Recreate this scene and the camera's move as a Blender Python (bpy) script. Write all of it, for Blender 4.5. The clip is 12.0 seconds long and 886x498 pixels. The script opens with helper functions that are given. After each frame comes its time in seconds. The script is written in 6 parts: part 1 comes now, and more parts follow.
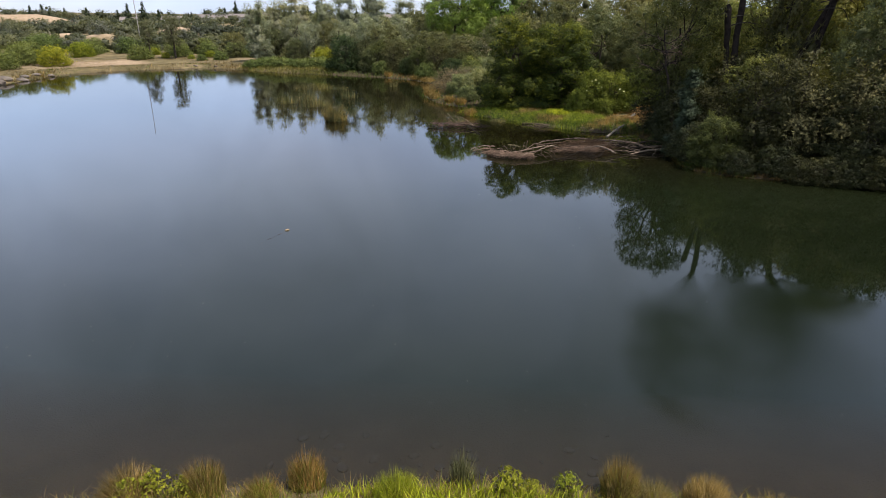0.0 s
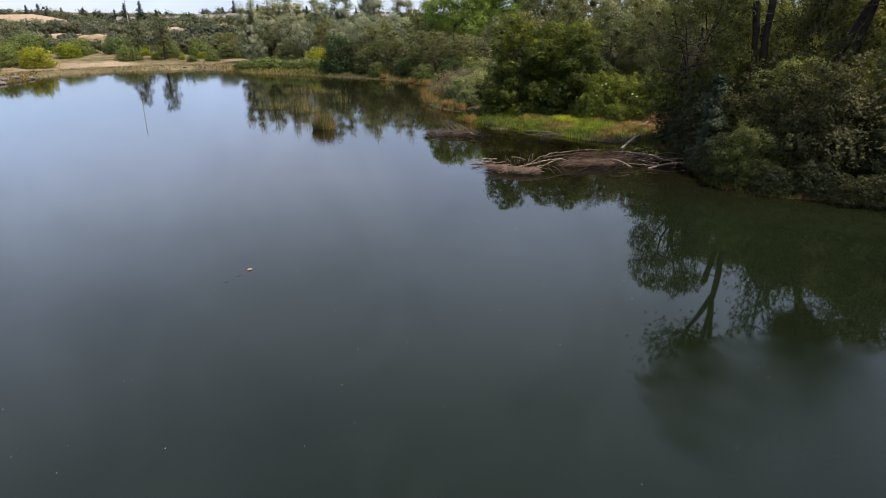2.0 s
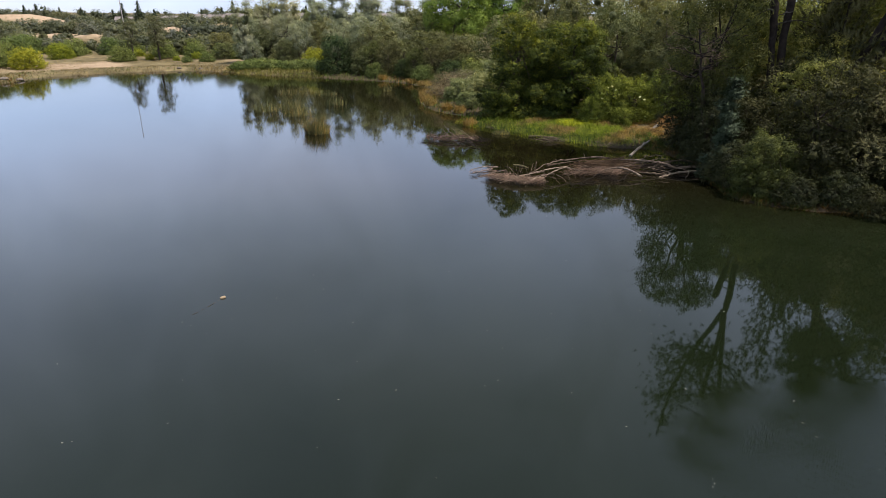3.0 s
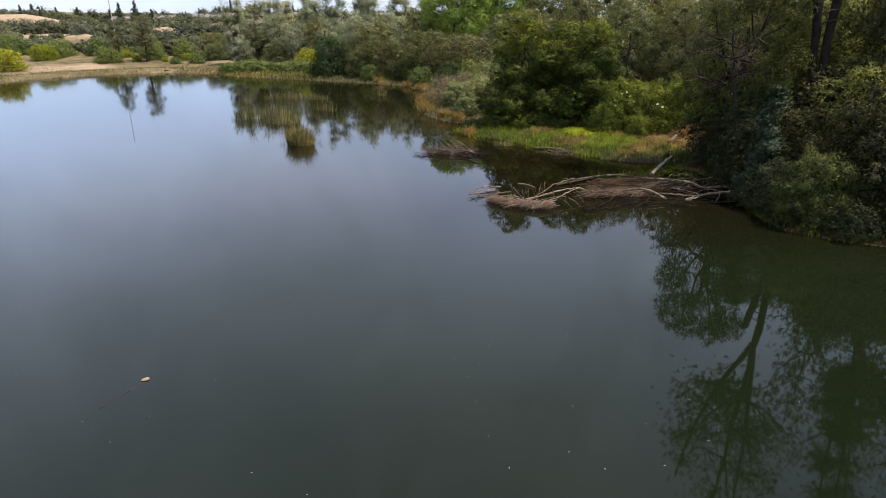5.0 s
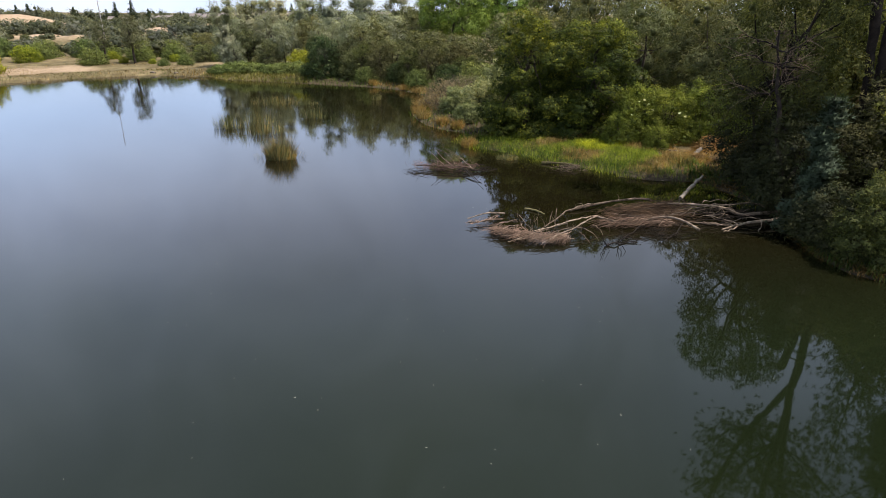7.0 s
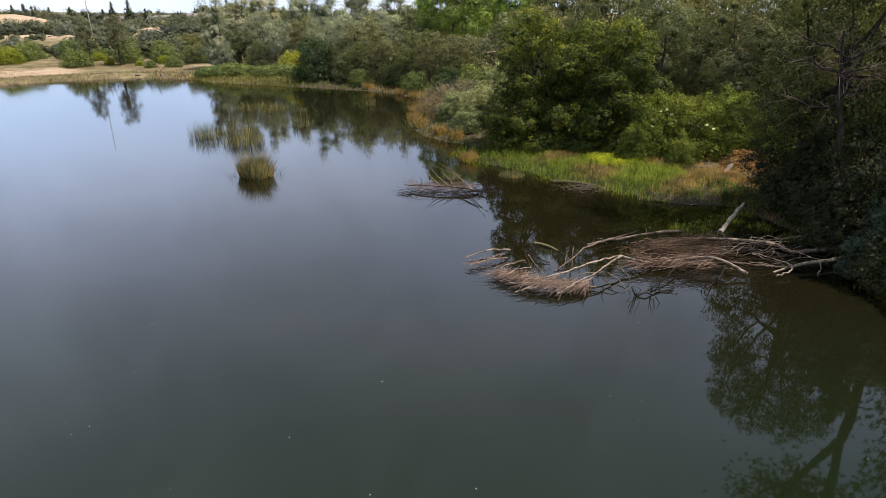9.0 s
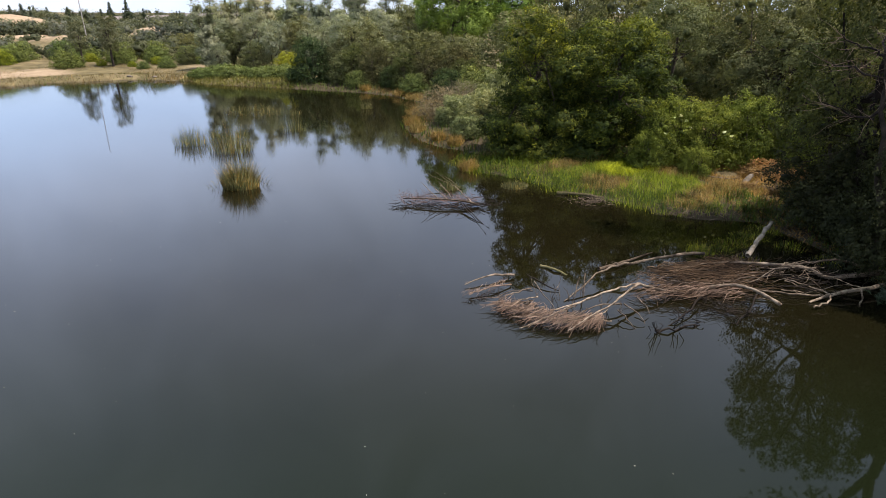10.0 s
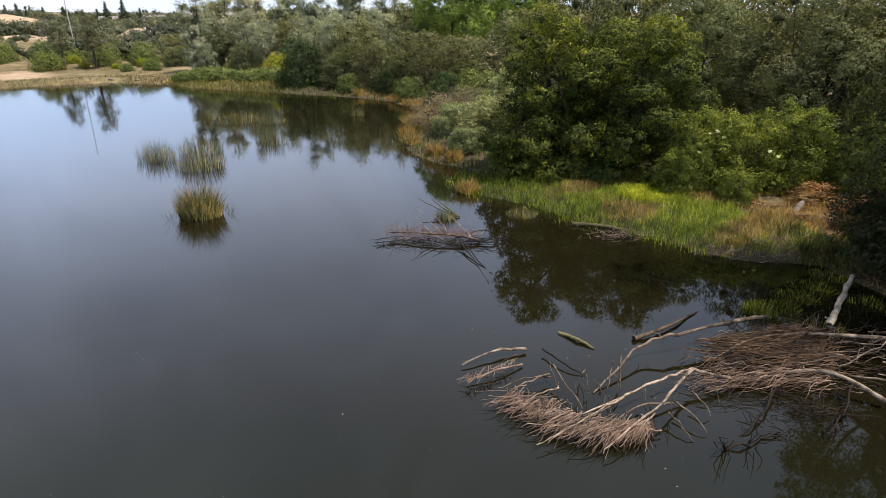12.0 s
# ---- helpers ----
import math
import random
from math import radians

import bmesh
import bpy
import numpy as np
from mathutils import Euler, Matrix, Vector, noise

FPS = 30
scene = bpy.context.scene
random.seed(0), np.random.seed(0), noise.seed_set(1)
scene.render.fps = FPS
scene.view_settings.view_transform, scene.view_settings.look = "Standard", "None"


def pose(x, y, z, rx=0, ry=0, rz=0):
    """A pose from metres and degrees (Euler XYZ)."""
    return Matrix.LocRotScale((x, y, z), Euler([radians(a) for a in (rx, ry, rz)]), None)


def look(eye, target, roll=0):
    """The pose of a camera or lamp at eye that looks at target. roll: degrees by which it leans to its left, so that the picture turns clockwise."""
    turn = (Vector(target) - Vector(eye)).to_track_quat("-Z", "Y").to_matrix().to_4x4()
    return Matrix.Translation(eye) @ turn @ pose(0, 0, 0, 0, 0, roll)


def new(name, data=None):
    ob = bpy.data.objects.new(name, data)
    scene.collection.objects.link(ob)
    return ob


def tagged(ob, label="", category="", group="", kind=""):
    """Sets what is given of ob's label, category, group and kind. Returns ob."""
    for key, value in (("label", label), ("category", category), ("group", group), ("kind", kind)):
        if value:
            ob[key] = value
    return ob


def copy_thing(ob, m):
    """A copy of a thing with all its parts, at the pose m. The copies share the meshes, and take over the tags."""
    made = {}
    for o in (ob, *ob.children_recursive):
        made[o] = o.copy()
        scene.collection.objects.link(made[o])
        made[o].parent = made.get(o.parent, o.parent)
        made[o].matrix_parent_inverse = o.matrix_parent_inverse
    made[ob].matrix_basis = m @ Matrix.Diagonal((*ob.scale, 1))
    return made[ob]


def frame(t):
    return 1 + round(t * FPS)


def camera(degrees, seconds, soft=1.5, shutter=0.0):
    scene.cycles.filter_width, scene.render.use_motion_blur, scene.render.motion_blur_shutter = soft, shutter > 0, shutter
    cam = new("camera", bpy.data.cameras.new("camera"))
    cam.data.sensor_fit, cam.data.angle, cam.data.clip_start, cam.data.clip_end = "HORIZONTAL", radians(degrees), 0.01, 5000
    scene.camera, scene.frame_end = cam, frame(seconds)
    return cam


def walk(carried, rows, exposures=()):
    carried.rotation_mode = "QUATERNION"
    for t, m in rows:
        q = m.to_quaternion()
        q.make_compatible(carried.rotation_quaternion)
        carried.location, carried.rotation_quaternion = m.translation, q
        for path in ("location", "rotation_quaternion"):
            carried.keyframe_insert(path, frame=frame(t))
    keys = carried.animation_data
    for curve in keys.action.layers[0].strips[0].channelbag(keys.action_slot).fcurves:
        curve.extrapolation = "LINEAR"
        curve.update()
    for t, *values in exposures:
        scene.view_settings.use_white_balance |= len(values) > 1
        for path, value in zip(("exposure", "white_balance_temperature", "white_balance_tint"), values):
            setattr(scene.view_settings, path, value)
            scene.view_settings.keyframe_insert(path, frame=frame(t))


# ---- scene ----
cam = camera(75.0, 12.0, soft=0.62)
PATH = [
    (0.0, -0.100, 0.140, 9.990, 3.28, -21.67, 0.58),
    (1.5, -0.050, 3.940, 9.965, 3.39, -21.71, 0.51),
    (3.0, 0.000, 7.960, 9.945, 3.50, -21.75, 0.44),
    (4.5, 0.040, 12.040, 9.930, 3.61, -21.79, 0.37),
    (6.0, 0.062, 16.150, 9.920, 3.72, -21.83, 0.30),
    (7.5, 0.060, 20.180, 9.910, 3.84, -21.86, 0.23),
    (9.0, 0.041, 24.230, 9.900, 3.95, -21.90, 0.16),
    (10.5, 0.003, 28.430, 9.885, 4.06, -21.94, 0.09),
    (12.0, -0.053, 32.750, 9.865, 4.17, -21.98, 0.02),
]
walk(cam, [(t, pose(x, y, z, 0, 0, yaw) @ pose(0, 0, 0, 90 + pitch) @ pose(0, 0, 0, 0, 0, roll))
           for t, x, y, z, yaw, pitch, roll in PATH],
     exposures=[(0.0, 0.70, 6300, 20), (6.0, 0.86, 6300, 20), (12.0, 0.98, 6300, 20)])

# ---- world and sun ----
SUN_DIR = Vector((0.90, -0.12, 0.0)).normalized() * math.cos(radians(65)) + Vector((0, 0, math.sin(radians(65))))
world = bpy.data.worlds.new("sky")
scene.world = world
world.use_nodes = True
wt = world.node_tree
wt.nodes.clear()
sky = wt.nodes.new("ShaderNodeTexSky")
sky.sky_type = "NISHITA"
sky.sun_disc = False
sky.sun_elevation = radians(65)
sky.sun_rotation = math.atan2(SUN_DIR.x, SUN_DIR.y)
sky.altitude = 100
sky.air_density, sky.dust_density, sky.ozone_density = 1.0, 0.5, 2.0
bg = wt.nodes.new("ShaderNodeBackground")
bg.inputs[1].default_value = 0.13
wo = wt.nodes.new("ShaderNodeOutputWorld")
# thin, high, broken cloud
wc = wt.nodes.new("ShaderNodeTexCoord")
wn = wt.nodes.new("ShaderNodeTexNoise")
wn.inputs["Scale"].default_value, wn.inputs["Detail"].default_value = 2.6, 5.0
wr = wt.nodes.new("ShaderNodeMapRange")
wr.inputs["To Min"].default_value = 0.58
wr.inputs["From Min"].default_value, wr.inputs["From Max"].default_value, wr.inputs["To Max"].default_value = 0.30, 0.72, 0.97
wm = wt.nodes.new("ShaderNodeMix")
wm.data_type = "RGBA"
wz = wt.nodes.new("ShaderNodeSeparateXYZ")
wg = wt.nodes.new("ShaderNodeValToRGB")
wg.color_ramp.elements[0].position, wg.color_ramp.elements[0].color = 0.0, (2.5, 3.1, 3.8, 1)
low_blue = wg.color_ramp.elements.new(0.13)
low_blue.color = (3.4, 4.5, 5.9, 1)
veil = wg.color_ramp.elements.new(0.25)
veil.color = (5.0, 5.95, 7.1, 1)
zenith = wg.color_ramp.elements[len(wg.color_ramp.elements) - 1]
zenith.position, zenith.color = 0.85, (3.6, 4.3, 4.55, 1)
wt.links.new(wc.outputs["Generated"], wz.inputs[0])
wt.links.new(wz.outputs[2], wg.inputs[0])
wt.links.new(wg.outputs[0], wm.inputs[7])
wt.links.new(wc.outputs["Generated"], wn.inputs["Vector"])
wt.links.new(wn.outputs[0], wr.inputs[0])
wt.links.new(wr.outputs[0], wm.inputs[0])
wt.links.new(sky.outputs[0], wm.inputs[6])
wk = wt.nodes.new("ShaderNodeMapRange")
wk.inputs["From Min"].default_value, wk.inputs["From Max"].default_value = 0.34, 0.66
wk.inputs["To Min"].default_value, wk.inputs["To Max"].default_value = 0.88, 1.12
wp = wt.nodes.new("ShaderNodeVectorMath")
wp.operation = "SCALE"
wq = wt.nodes.new("ShaderNodeTexNoise")
wq.inputs["Scale"].default_value, wq.inputs["Detail"].default_value, wq.inputs["Distortion"].default_value = 3.4, 4.0, 0.8
wt.links.new(wc.outputs["Generated"], wq.inputs["Vector"])
wt.links.new(wq.outputs[0], wk.inputs[0])
wt.links.new(wm.outputs[2], wp.inputs[0])
# added gradient: the unseen sky is made brighter towards -x, dimmer towards +x
ww = wt.nodes.new("ShaderNodeMapRange")
ww.inputs["From Min"].default_value, ww.inputs["From Max"].default_value = -0.6, 0.6
ww.inputs["To Min"].default_value, ww.inputs["To Max"].default_value = 1.16, 0.88
wx = wt.nodes.new("ShaderNodeMath")
wx.operation = "MULTIPLY"
wt.links.new(wz.outputs[0], ww.inputs[0])
wt.links.new(ww.outputs[0], wx.inputs[0])
wt.links.new(wk.outputs[0], wx.inputs[1])
wt.links.new(wx.outputs[0], wp.inputs["Scale"])
wt.links.new(wp.outputs[0], bg.inputs[0])
wt.links.new(bg.outputs[0], wo.inputs[0])
sun_data = bpy.data.lights.new("sun", "SUN")
sun_data.energy, sun_data.angle, sun_data.color = 4.8, radians(0.6), (1.0, 0.94, 0.82)
sun = new("sun", sun_data)
sun.matrix_world = look(SUN_DIR * 100, (0, 0, 0))


# ---- materials ----
def nodes_of(name):
    m = bpy.data.materials.new(name)
    m.use_nodes = True
    t = m.node_tree
    return m, t, t.nodes["Principled BSDF"], t.nodes["Material Output"]


def add(t, kind, **vals):
    n = t.nodes.new(kind)
    for k, v in vals.items():
        n.inputs[k].default_value = v
    return n


def ramp(t, fac, stops):
    r = t.nodes.new("ShaderNodeValToRGB")
    e = r.color_ramp.elements
    while len(e) < len(stops):
        e.new(0.5)
    for el, (p, c) in zip(e, stops):
        el.position, el.color = p, (*c, 1)
    t.links.new(fac, r.inputs[0])
    return r.outputs[0]


def mix(t, fac, a, b, mode="MIX"):
    m = t.nodes.new("ShaderNodeMix")
    m.data_type, m.blend_type = "RGBA", mode
    for sock, v in ((m.inputs[0], fac), (m.inputs[6], a), (m.inputs[7], b)):
        if isinstance(v, bpy.types.NodeSocket):
            t.links.new(v, sock)
        else:
            sock.default_value = v if isinstance(v, (int, float)) else (*v, 1)
    return m.outputs[2]


def noise_of(t, scale, detail=4.0, coord="Object", rough=0.55):
    c = t.nodes.new("ShaderNodeTexCoord")
    n = add(t, "ShaderNodeTexNoise", Scale=scale, Detail=detail, Roughness=rough)
    t.links.new(c.outputs[coord], n.inputs["Vector"])
    return n.outputs[0]


def bump(t, bsdf, height, strength, distance):
    b = add(t, "ShaderNodeBump", Strength=strength, Distance=distance)
    t.links.new(height, b.inputs["Height"])
    t.links.new(b.outputs[0], bsdf.inputs["Normal"])


def leaf_material(name, dark, mid, light, thin=0.30, patch=1.3, rough=0.75):
    """Leaves: every spray its own tone, a little of each leaf's own, and drifts that mimic lit and dark clumps."""
    m, t, b, out = nodes_of(name)
    g = t.nodes.new("ShaderNodeNewGeometry")
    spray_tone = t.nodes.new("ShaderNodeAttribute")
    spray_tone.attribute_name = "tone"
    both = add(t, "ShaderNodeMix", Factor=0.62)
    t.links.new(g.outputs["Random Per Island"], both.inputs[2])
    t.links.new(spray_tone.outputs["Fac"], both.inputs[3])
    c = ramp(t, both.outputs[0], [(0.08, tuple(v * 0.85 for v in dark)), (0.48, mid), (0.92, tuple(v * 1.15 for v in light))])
    # Clump-scale drifts put lit clumps and dark gaps into the leaf colour.
    n = noise_of(t, patch, 3.0)
    k = ramp(t, n, [(0.34, (0.56, 0.60, 0.60)), (0.5, (0.96, 0.96, 0.94)), (0.66, (1.42, 1.36, 1.20))])
    c = mix(t, 1.0, c, k, "MULTIPLY")
    o = t.nodes.new("ShaderNodeObjectInfo")
    k2 = ramp(t, o.outputs["Random"], [(0.0, (0.80, 0.88, 0.88)), (0.5, (1.0, 1.0, 1.0)), (1.0, (1.18, 1.08, 0.98))])
    c = mix(t, 1.0, c, k2, "MULTIPLY")
    t.links.new(c, b.inputs["Base Color"])
    b.inputs["Roughness"].default_value = rough
    b.inputs["Specular IOR Level"].default_value = 0.15
    tr = t.nodes.new("ShaderNodeBsdfTranslucent")
    c2 = mix(t, 1.0, c, (1.25, 1.3, 0.6), "MULTIPLY")
    t.links.new(c2, tr.inputs[0])
    ms = add(t, "ShaderNodeMixShader", Fac=thin)
    t.links.new(b.outputs[0], ms.inputs[1])
    t.links.new(tr.outputs[0], ms.inputs[2])
    t.links.new(ms.outputs[0], out.inputs[0])
    return m


def bark_material(name, a, b_, scale=3.0, rough=0.85, peel=0.0):
    m, t, b, out = nodes_of(name)
    n = noise_of(t, scale, 6.0)
    n2 = noise_of(t, scale * 9, 3.0)
    c = ramp(t, n, [(0.3, a), (0.7, b_)])
    c = mix(t, 0.5, c, ramp(t, n2, [(0.3, (0.5, 0.5, 0.5)), (0.7, (1.3, 1.3, 1.3))]), "MULTIPLY")
    info, geo = t.nodes.new("ShaderNodeObjectInfo"), t.nodes.new("ShaderNodeNewGeometry")
    both = t.nodes.new("ShaderNodeMath")
    both.operation = "ADD"
    t.links.new(info.outputs["Random"], both.inputs[0])
    t.links.new(geo.outputs["Random Per Island"], both.inputs[1])
    one = t.nodes.new("ShaderNodeMath")
    one.operation = "FRACT"
    t.links.new(both.outputs[0], one.inputs[0])
    c = mix(t, 1.0, c, ramp(t, one.outputs[0], [(0.0, (0.5, 0.46, 0.42)), (0.6, (0.95, 0.95, 0.95)), (1.0, (1.45, 1.42, 1.38))]), "MULTIPLY")
    if peel:
        flake = ramp(t, noise_of(t, scale * 1.7, 7.0, rough=0.7), [(0.50, (1, 1, 1)), (0.56, (0.30, 0.25, 0.20))])
        c = mix(t, peel, c, flake, "MULTIPLY")
    t.links.new(c, b.inputs["Base Color"])
    b.inputs["Roughness"].default_value = rough
    b.inputs["Specular IOR Level"].default_value = 0.12
    bump(t, b, n2, 0.6, 0.03)
    return m


# Near-black copy of the oak leaf: the bank's shade put into its colour.
OAK_SHADE = leaf_material("oak_leaf", (0.012, 0.0145, 0.0045), (0.021, 0.024, 0.007), (0.040, 0.042, 0.012), 0.12)
OAK_FAR = leaf_material("bush_oak_leaf", (0.028, 0.036, 0.010), (0.052, 0.061, 0.016), (0.100, 0.106, 0.030))
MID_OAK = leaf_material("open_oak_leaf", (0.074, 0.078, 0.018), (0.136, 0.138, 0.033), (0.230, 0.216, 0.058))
# Sunlit oak copy: its yellow highlights are put into the light leaf tone.
OAK_LIT = leaf_material("sunlit_fresh_oak_leaf", (0.018, 0.029, 0.006), (0.045, 0.061, 0.009), (0.172, 0.172, 0.015))
DEEP = leaf_material("deep_green_leaf", (0.014, 0.024, 0.007), (0.027, 0.043, 0.011), (0.058, 0.082, 0.022), 0.15)
BROWN_OLIVE = leaf_material("brown_olive_leaf", (0.046, 0.047, 0.019), (0.070, 0.070, 0.028), (0.104, 0.101, 0.042), 0.25)
SHORE_LEAF = leaf_material("shore_bush_leaf", (0.058, 0.076, 0.020), (0.092, 0.116, 0.030), (0.140, 0.162, 0.048), 0.25)
# Far leaves: distance haze is put into these greyer, lighter sage colours.
HAZED_SAGE = leaf_material("sage_leaf", (0.062, 0.067, 0.034), (0.084, 0.088, 0.045), (0.110, 0.112, 0.060), 0.3, 0.05)
HAZED_GREY = leaf_material("grey_sage_leaf", (0.066, 0.070, 0.052), (0.088, 0.091, 0.067), (0.115, 0.116, 0.086), 0.3, 0.05)
STAND = leaf_material("grey_stand_leaf", (0.172, 0.182, 0.125), (0.202, 0.212, 0.146), (0.238, 0.246, 0.170), 0.40, 0.3)
REDTWIG = bark_material("dark_red_twig", (0.060, 0.037, 0.030), (0.200, 0.125, 0.100), 2.0)
SAGE_DARK = leaf_material("dark_sage_leaf", (0.036, 0.046, 0.030), (0.052, 0.063, 0.040), (0.074, 0.084, 0.052), 0.3, 0.05)
# Sunlit copy of the olive leaf, with the sunlight put into its colour.
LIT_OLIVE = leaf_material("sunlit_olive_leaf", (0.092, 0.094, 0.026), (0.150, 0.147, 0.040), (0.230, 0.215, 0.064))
OLIVE = leaf_material("olive_leaf", (0.075, 0.078, 0.031), (0.101, 0.103, 0.042), (0.136, 0.134, 0.058))
PINE = leaf_material("grey_pine_needle", (0.192, 0.204, 0.142), (0.225, 0.236, 0.164), (0.268, 0.278, 0.195), 0.40)
FEATHER = leaf_material("feathery_pine_needle", (0.040, 0.041, 0.016), (0.067, 0.066, 0.026), (0.108, 0.102, 0.044), 0.3)
BLUE = leaf_material("blue_pine_needle", (0.026, 0.040, 0.023), (0.029, 0.044, 0.026), (0.033, 0.049, 0.029), 0.2)
COTTON = leaf_material("cottonwood_leaf", (0.070, 0.115, 0.020), (0.120, 0.180, 0.032), (0.190, 0.260, 0.060))
WILLOW = leaf_material("willow_leaf", (0.046, 0.062, 0.009), (0.088, 0.112, 0.015), (0.180, 0.198, 0.030))
SILVER = leaf_material("silver_willow_leaf", (0.100, 0.110, 0.044), (0.155, 0.164, 0.068), (0.235, 0.238, 0.110))
YELLOW = leaf_material("yellow_green_leaf", (0.110, 0.125, 0.010), (0.185, 0.200, 0.014), (0.270, 0.270, 0.028))
CONIF = leaf_material("dark_conifer_needle", (0.012, 0.020, 0.009), (0.024, 0.034, 0.014), (0.046, 0.056, 0.022), 0.1)
RUSSET = leaf_material("russet_leaf", (0.110, 0.060, 0.025), (0.190, 0.105, 0.040), (0.280, 0.170, 0.070))
BRUSH = leaf_material("dry_brush_leaf", (0.110, 0.085, 0.055), (0.160, 0.130, 0.085), (0.210, 0.175, 0.120))
PETAL = leaf_material("cream_petal", (0.50, 0.50, 0.26), (0.58, 0.58, 0.34), (0.62, 0.61, 0.42), 0.3)
REED = leaf_material("tule_stem", (0.050, 0.058, 0.022), (0.090, 0.096, 0.040), (0.160, 0.152, 0.074), 0.15)
GRASS = leaf_material("green_blade", (0.105, 0.145, 0.015), (0.200, 0.240, 0.024), (0.330, 0.330, 0.055), 0.4)
SHOREGRASS = leaf_material("shore_blade", (0.075, 0.085, 0.020), (0.125, 0.130, 0.034), (0.185, 0.175, 0.060), 0.3)
DGRASS = leaf_material("dark_rush_blade", (0.026, 0.050, 0.009), (0.050, 0.086, 0.013), (0.095, 0.135, 0.024), 0.3)
YGRASS = leaf_material("yellow_green_blade", (0.240, 0.275, 0.014), (0.340, 0.370, 0.020), (0.440, 0.450, 0.040), 0.35)
DRY = leaf_material("dull_dry_blade", (0.095, 0.072, 0.036), (0.150, 0.116, 0.060), (0.215, 0.172, 0.094), 0.3)
STRAW = leaf_material("straw_blade", (0.185, 0.128, 0.048), (0.275, 0.196, 0.078), (0.345, 0.262, 0.115), 0.3)
SEDGE = leaf_material("orange_sedge_blade", (0.125, 0.075, 0.025), (0.225, 0.138, 0.046), (0.320, 0.220, 0.088), 0.3)
BARK = bark_material("brown_bark", (0.030, 0.023, 0.018), (0.075, 0.060, 0.046))
DARK_BARK = bark_material("dark_pine_bark", (0.012, 0.009, 0.007), (0.036, 0.027, 0.021))
GREY_BARK = bark_material("grey_dead_bark", (0.036, 0.031, 0.026), (0.085, 0.074, 0.062))
PALE_BARK = bark_material("pale_bark", (0.11, 0.093, 0.070), (0.22, 0.19, 0.15), peel=0.5)
DEAD = bark_material("weathered_grey_wood", (0.060, 0.046, 0.033), (0.27, 0.212, 0.155), 3.5, peel=0.75)
TWIG = bark_material("reddish_dead_twig", (0.085, 0.057, 0.040), (0.280, 0.192, 0.136), 2.0)
MATTED = bark_material("brown_matted_branch", (0.022, 0.014, 0.008), (0.112, 0.071, 0.040), 1.6)
WET_SHADE_WOOD = bark_material("wet_and_shaded_wood", (0.007, 0.005, 0.0035), (0.022, 0.0145, 0.009), 2.0, 0.7)
MOSSY = bark_material("mossy_wood", (0.040, 0.040, 0.012), (0.125, 0.105, 0.052), 6.0)


def ground_material():
    m, t, b, out = nodes_of("ground_soil")
    n1 = noise_of(t, 0.035, 5.0)
    n2 = noise_of(t, 0.6, 6.0)
    n3 = noise_of(t, 14.0, 4.0)
    dry = ramp(t, n2, [(0.32, (0.120, 0.090, 0.046)), (0.68, (0.200, 0.155, 0.080))])
    scrub = ramp(t, n2, [(0.35, (0.070, 0.056, 0.026)), (0.65, (0.140, 0.112, 0.055))])
    c = mix(t, ramp(t, n1, [(0.48, (0, 0, 0)), (0.64, (1, 1, 1))]), scrub, dry)
    a = t.nodes.new("ShaderNodeAttribute")
    a.attribute_name = "bare"
    sand = ramp(t, n2, [(0.3, (0.21, 0.150, 0.092)), (0.7, (0.32, 0.240, 0.155))])
    c = mix(t, a.outputs["Fac"], c, sand)
    a2 = t.nodes.new("ShaderNodeAttribute")
    a2.attribute_name = "mud"
    # Wet mud, kept extra dark: the bank's shade is put into it.
    mud = ramp(t, n2, [(0.3, (0.020, 0.016, 0.010)), (0.7, (0.050, 0.038, 0.023))])
    c = mix(t, a2.outputs["Fac"], c, mud)
    a3 = t.nodes.new("ShaderNodeAttribute")
    a3.attribute_name = "rust"
    litter = ramp(t, n2, [(0.3, (0.13, 0.058, 0.026)), (0.5, (0.31, 0.150, 0.064)), (0.7, (0.46, 0.28, 0.15))])
    c = mix(t, a3.outputs["Fac"], c, litter)
    c = mix(t, 0.45, c, ramp(t, n3, [(0.3, (0.55, 0.55, 0.55)), (0.7, (1.35, 1.35, 1.35))]), "MULTIPLY")
    t.links.new(c, b.inputs["Base Color"])
    b.inputs["Roughness"].default_value = 0.95
    b.inputs["Specular IOR Level"].default_value = 0.08
    bump(t, b, n3, 0.7, 0.05)
    return m


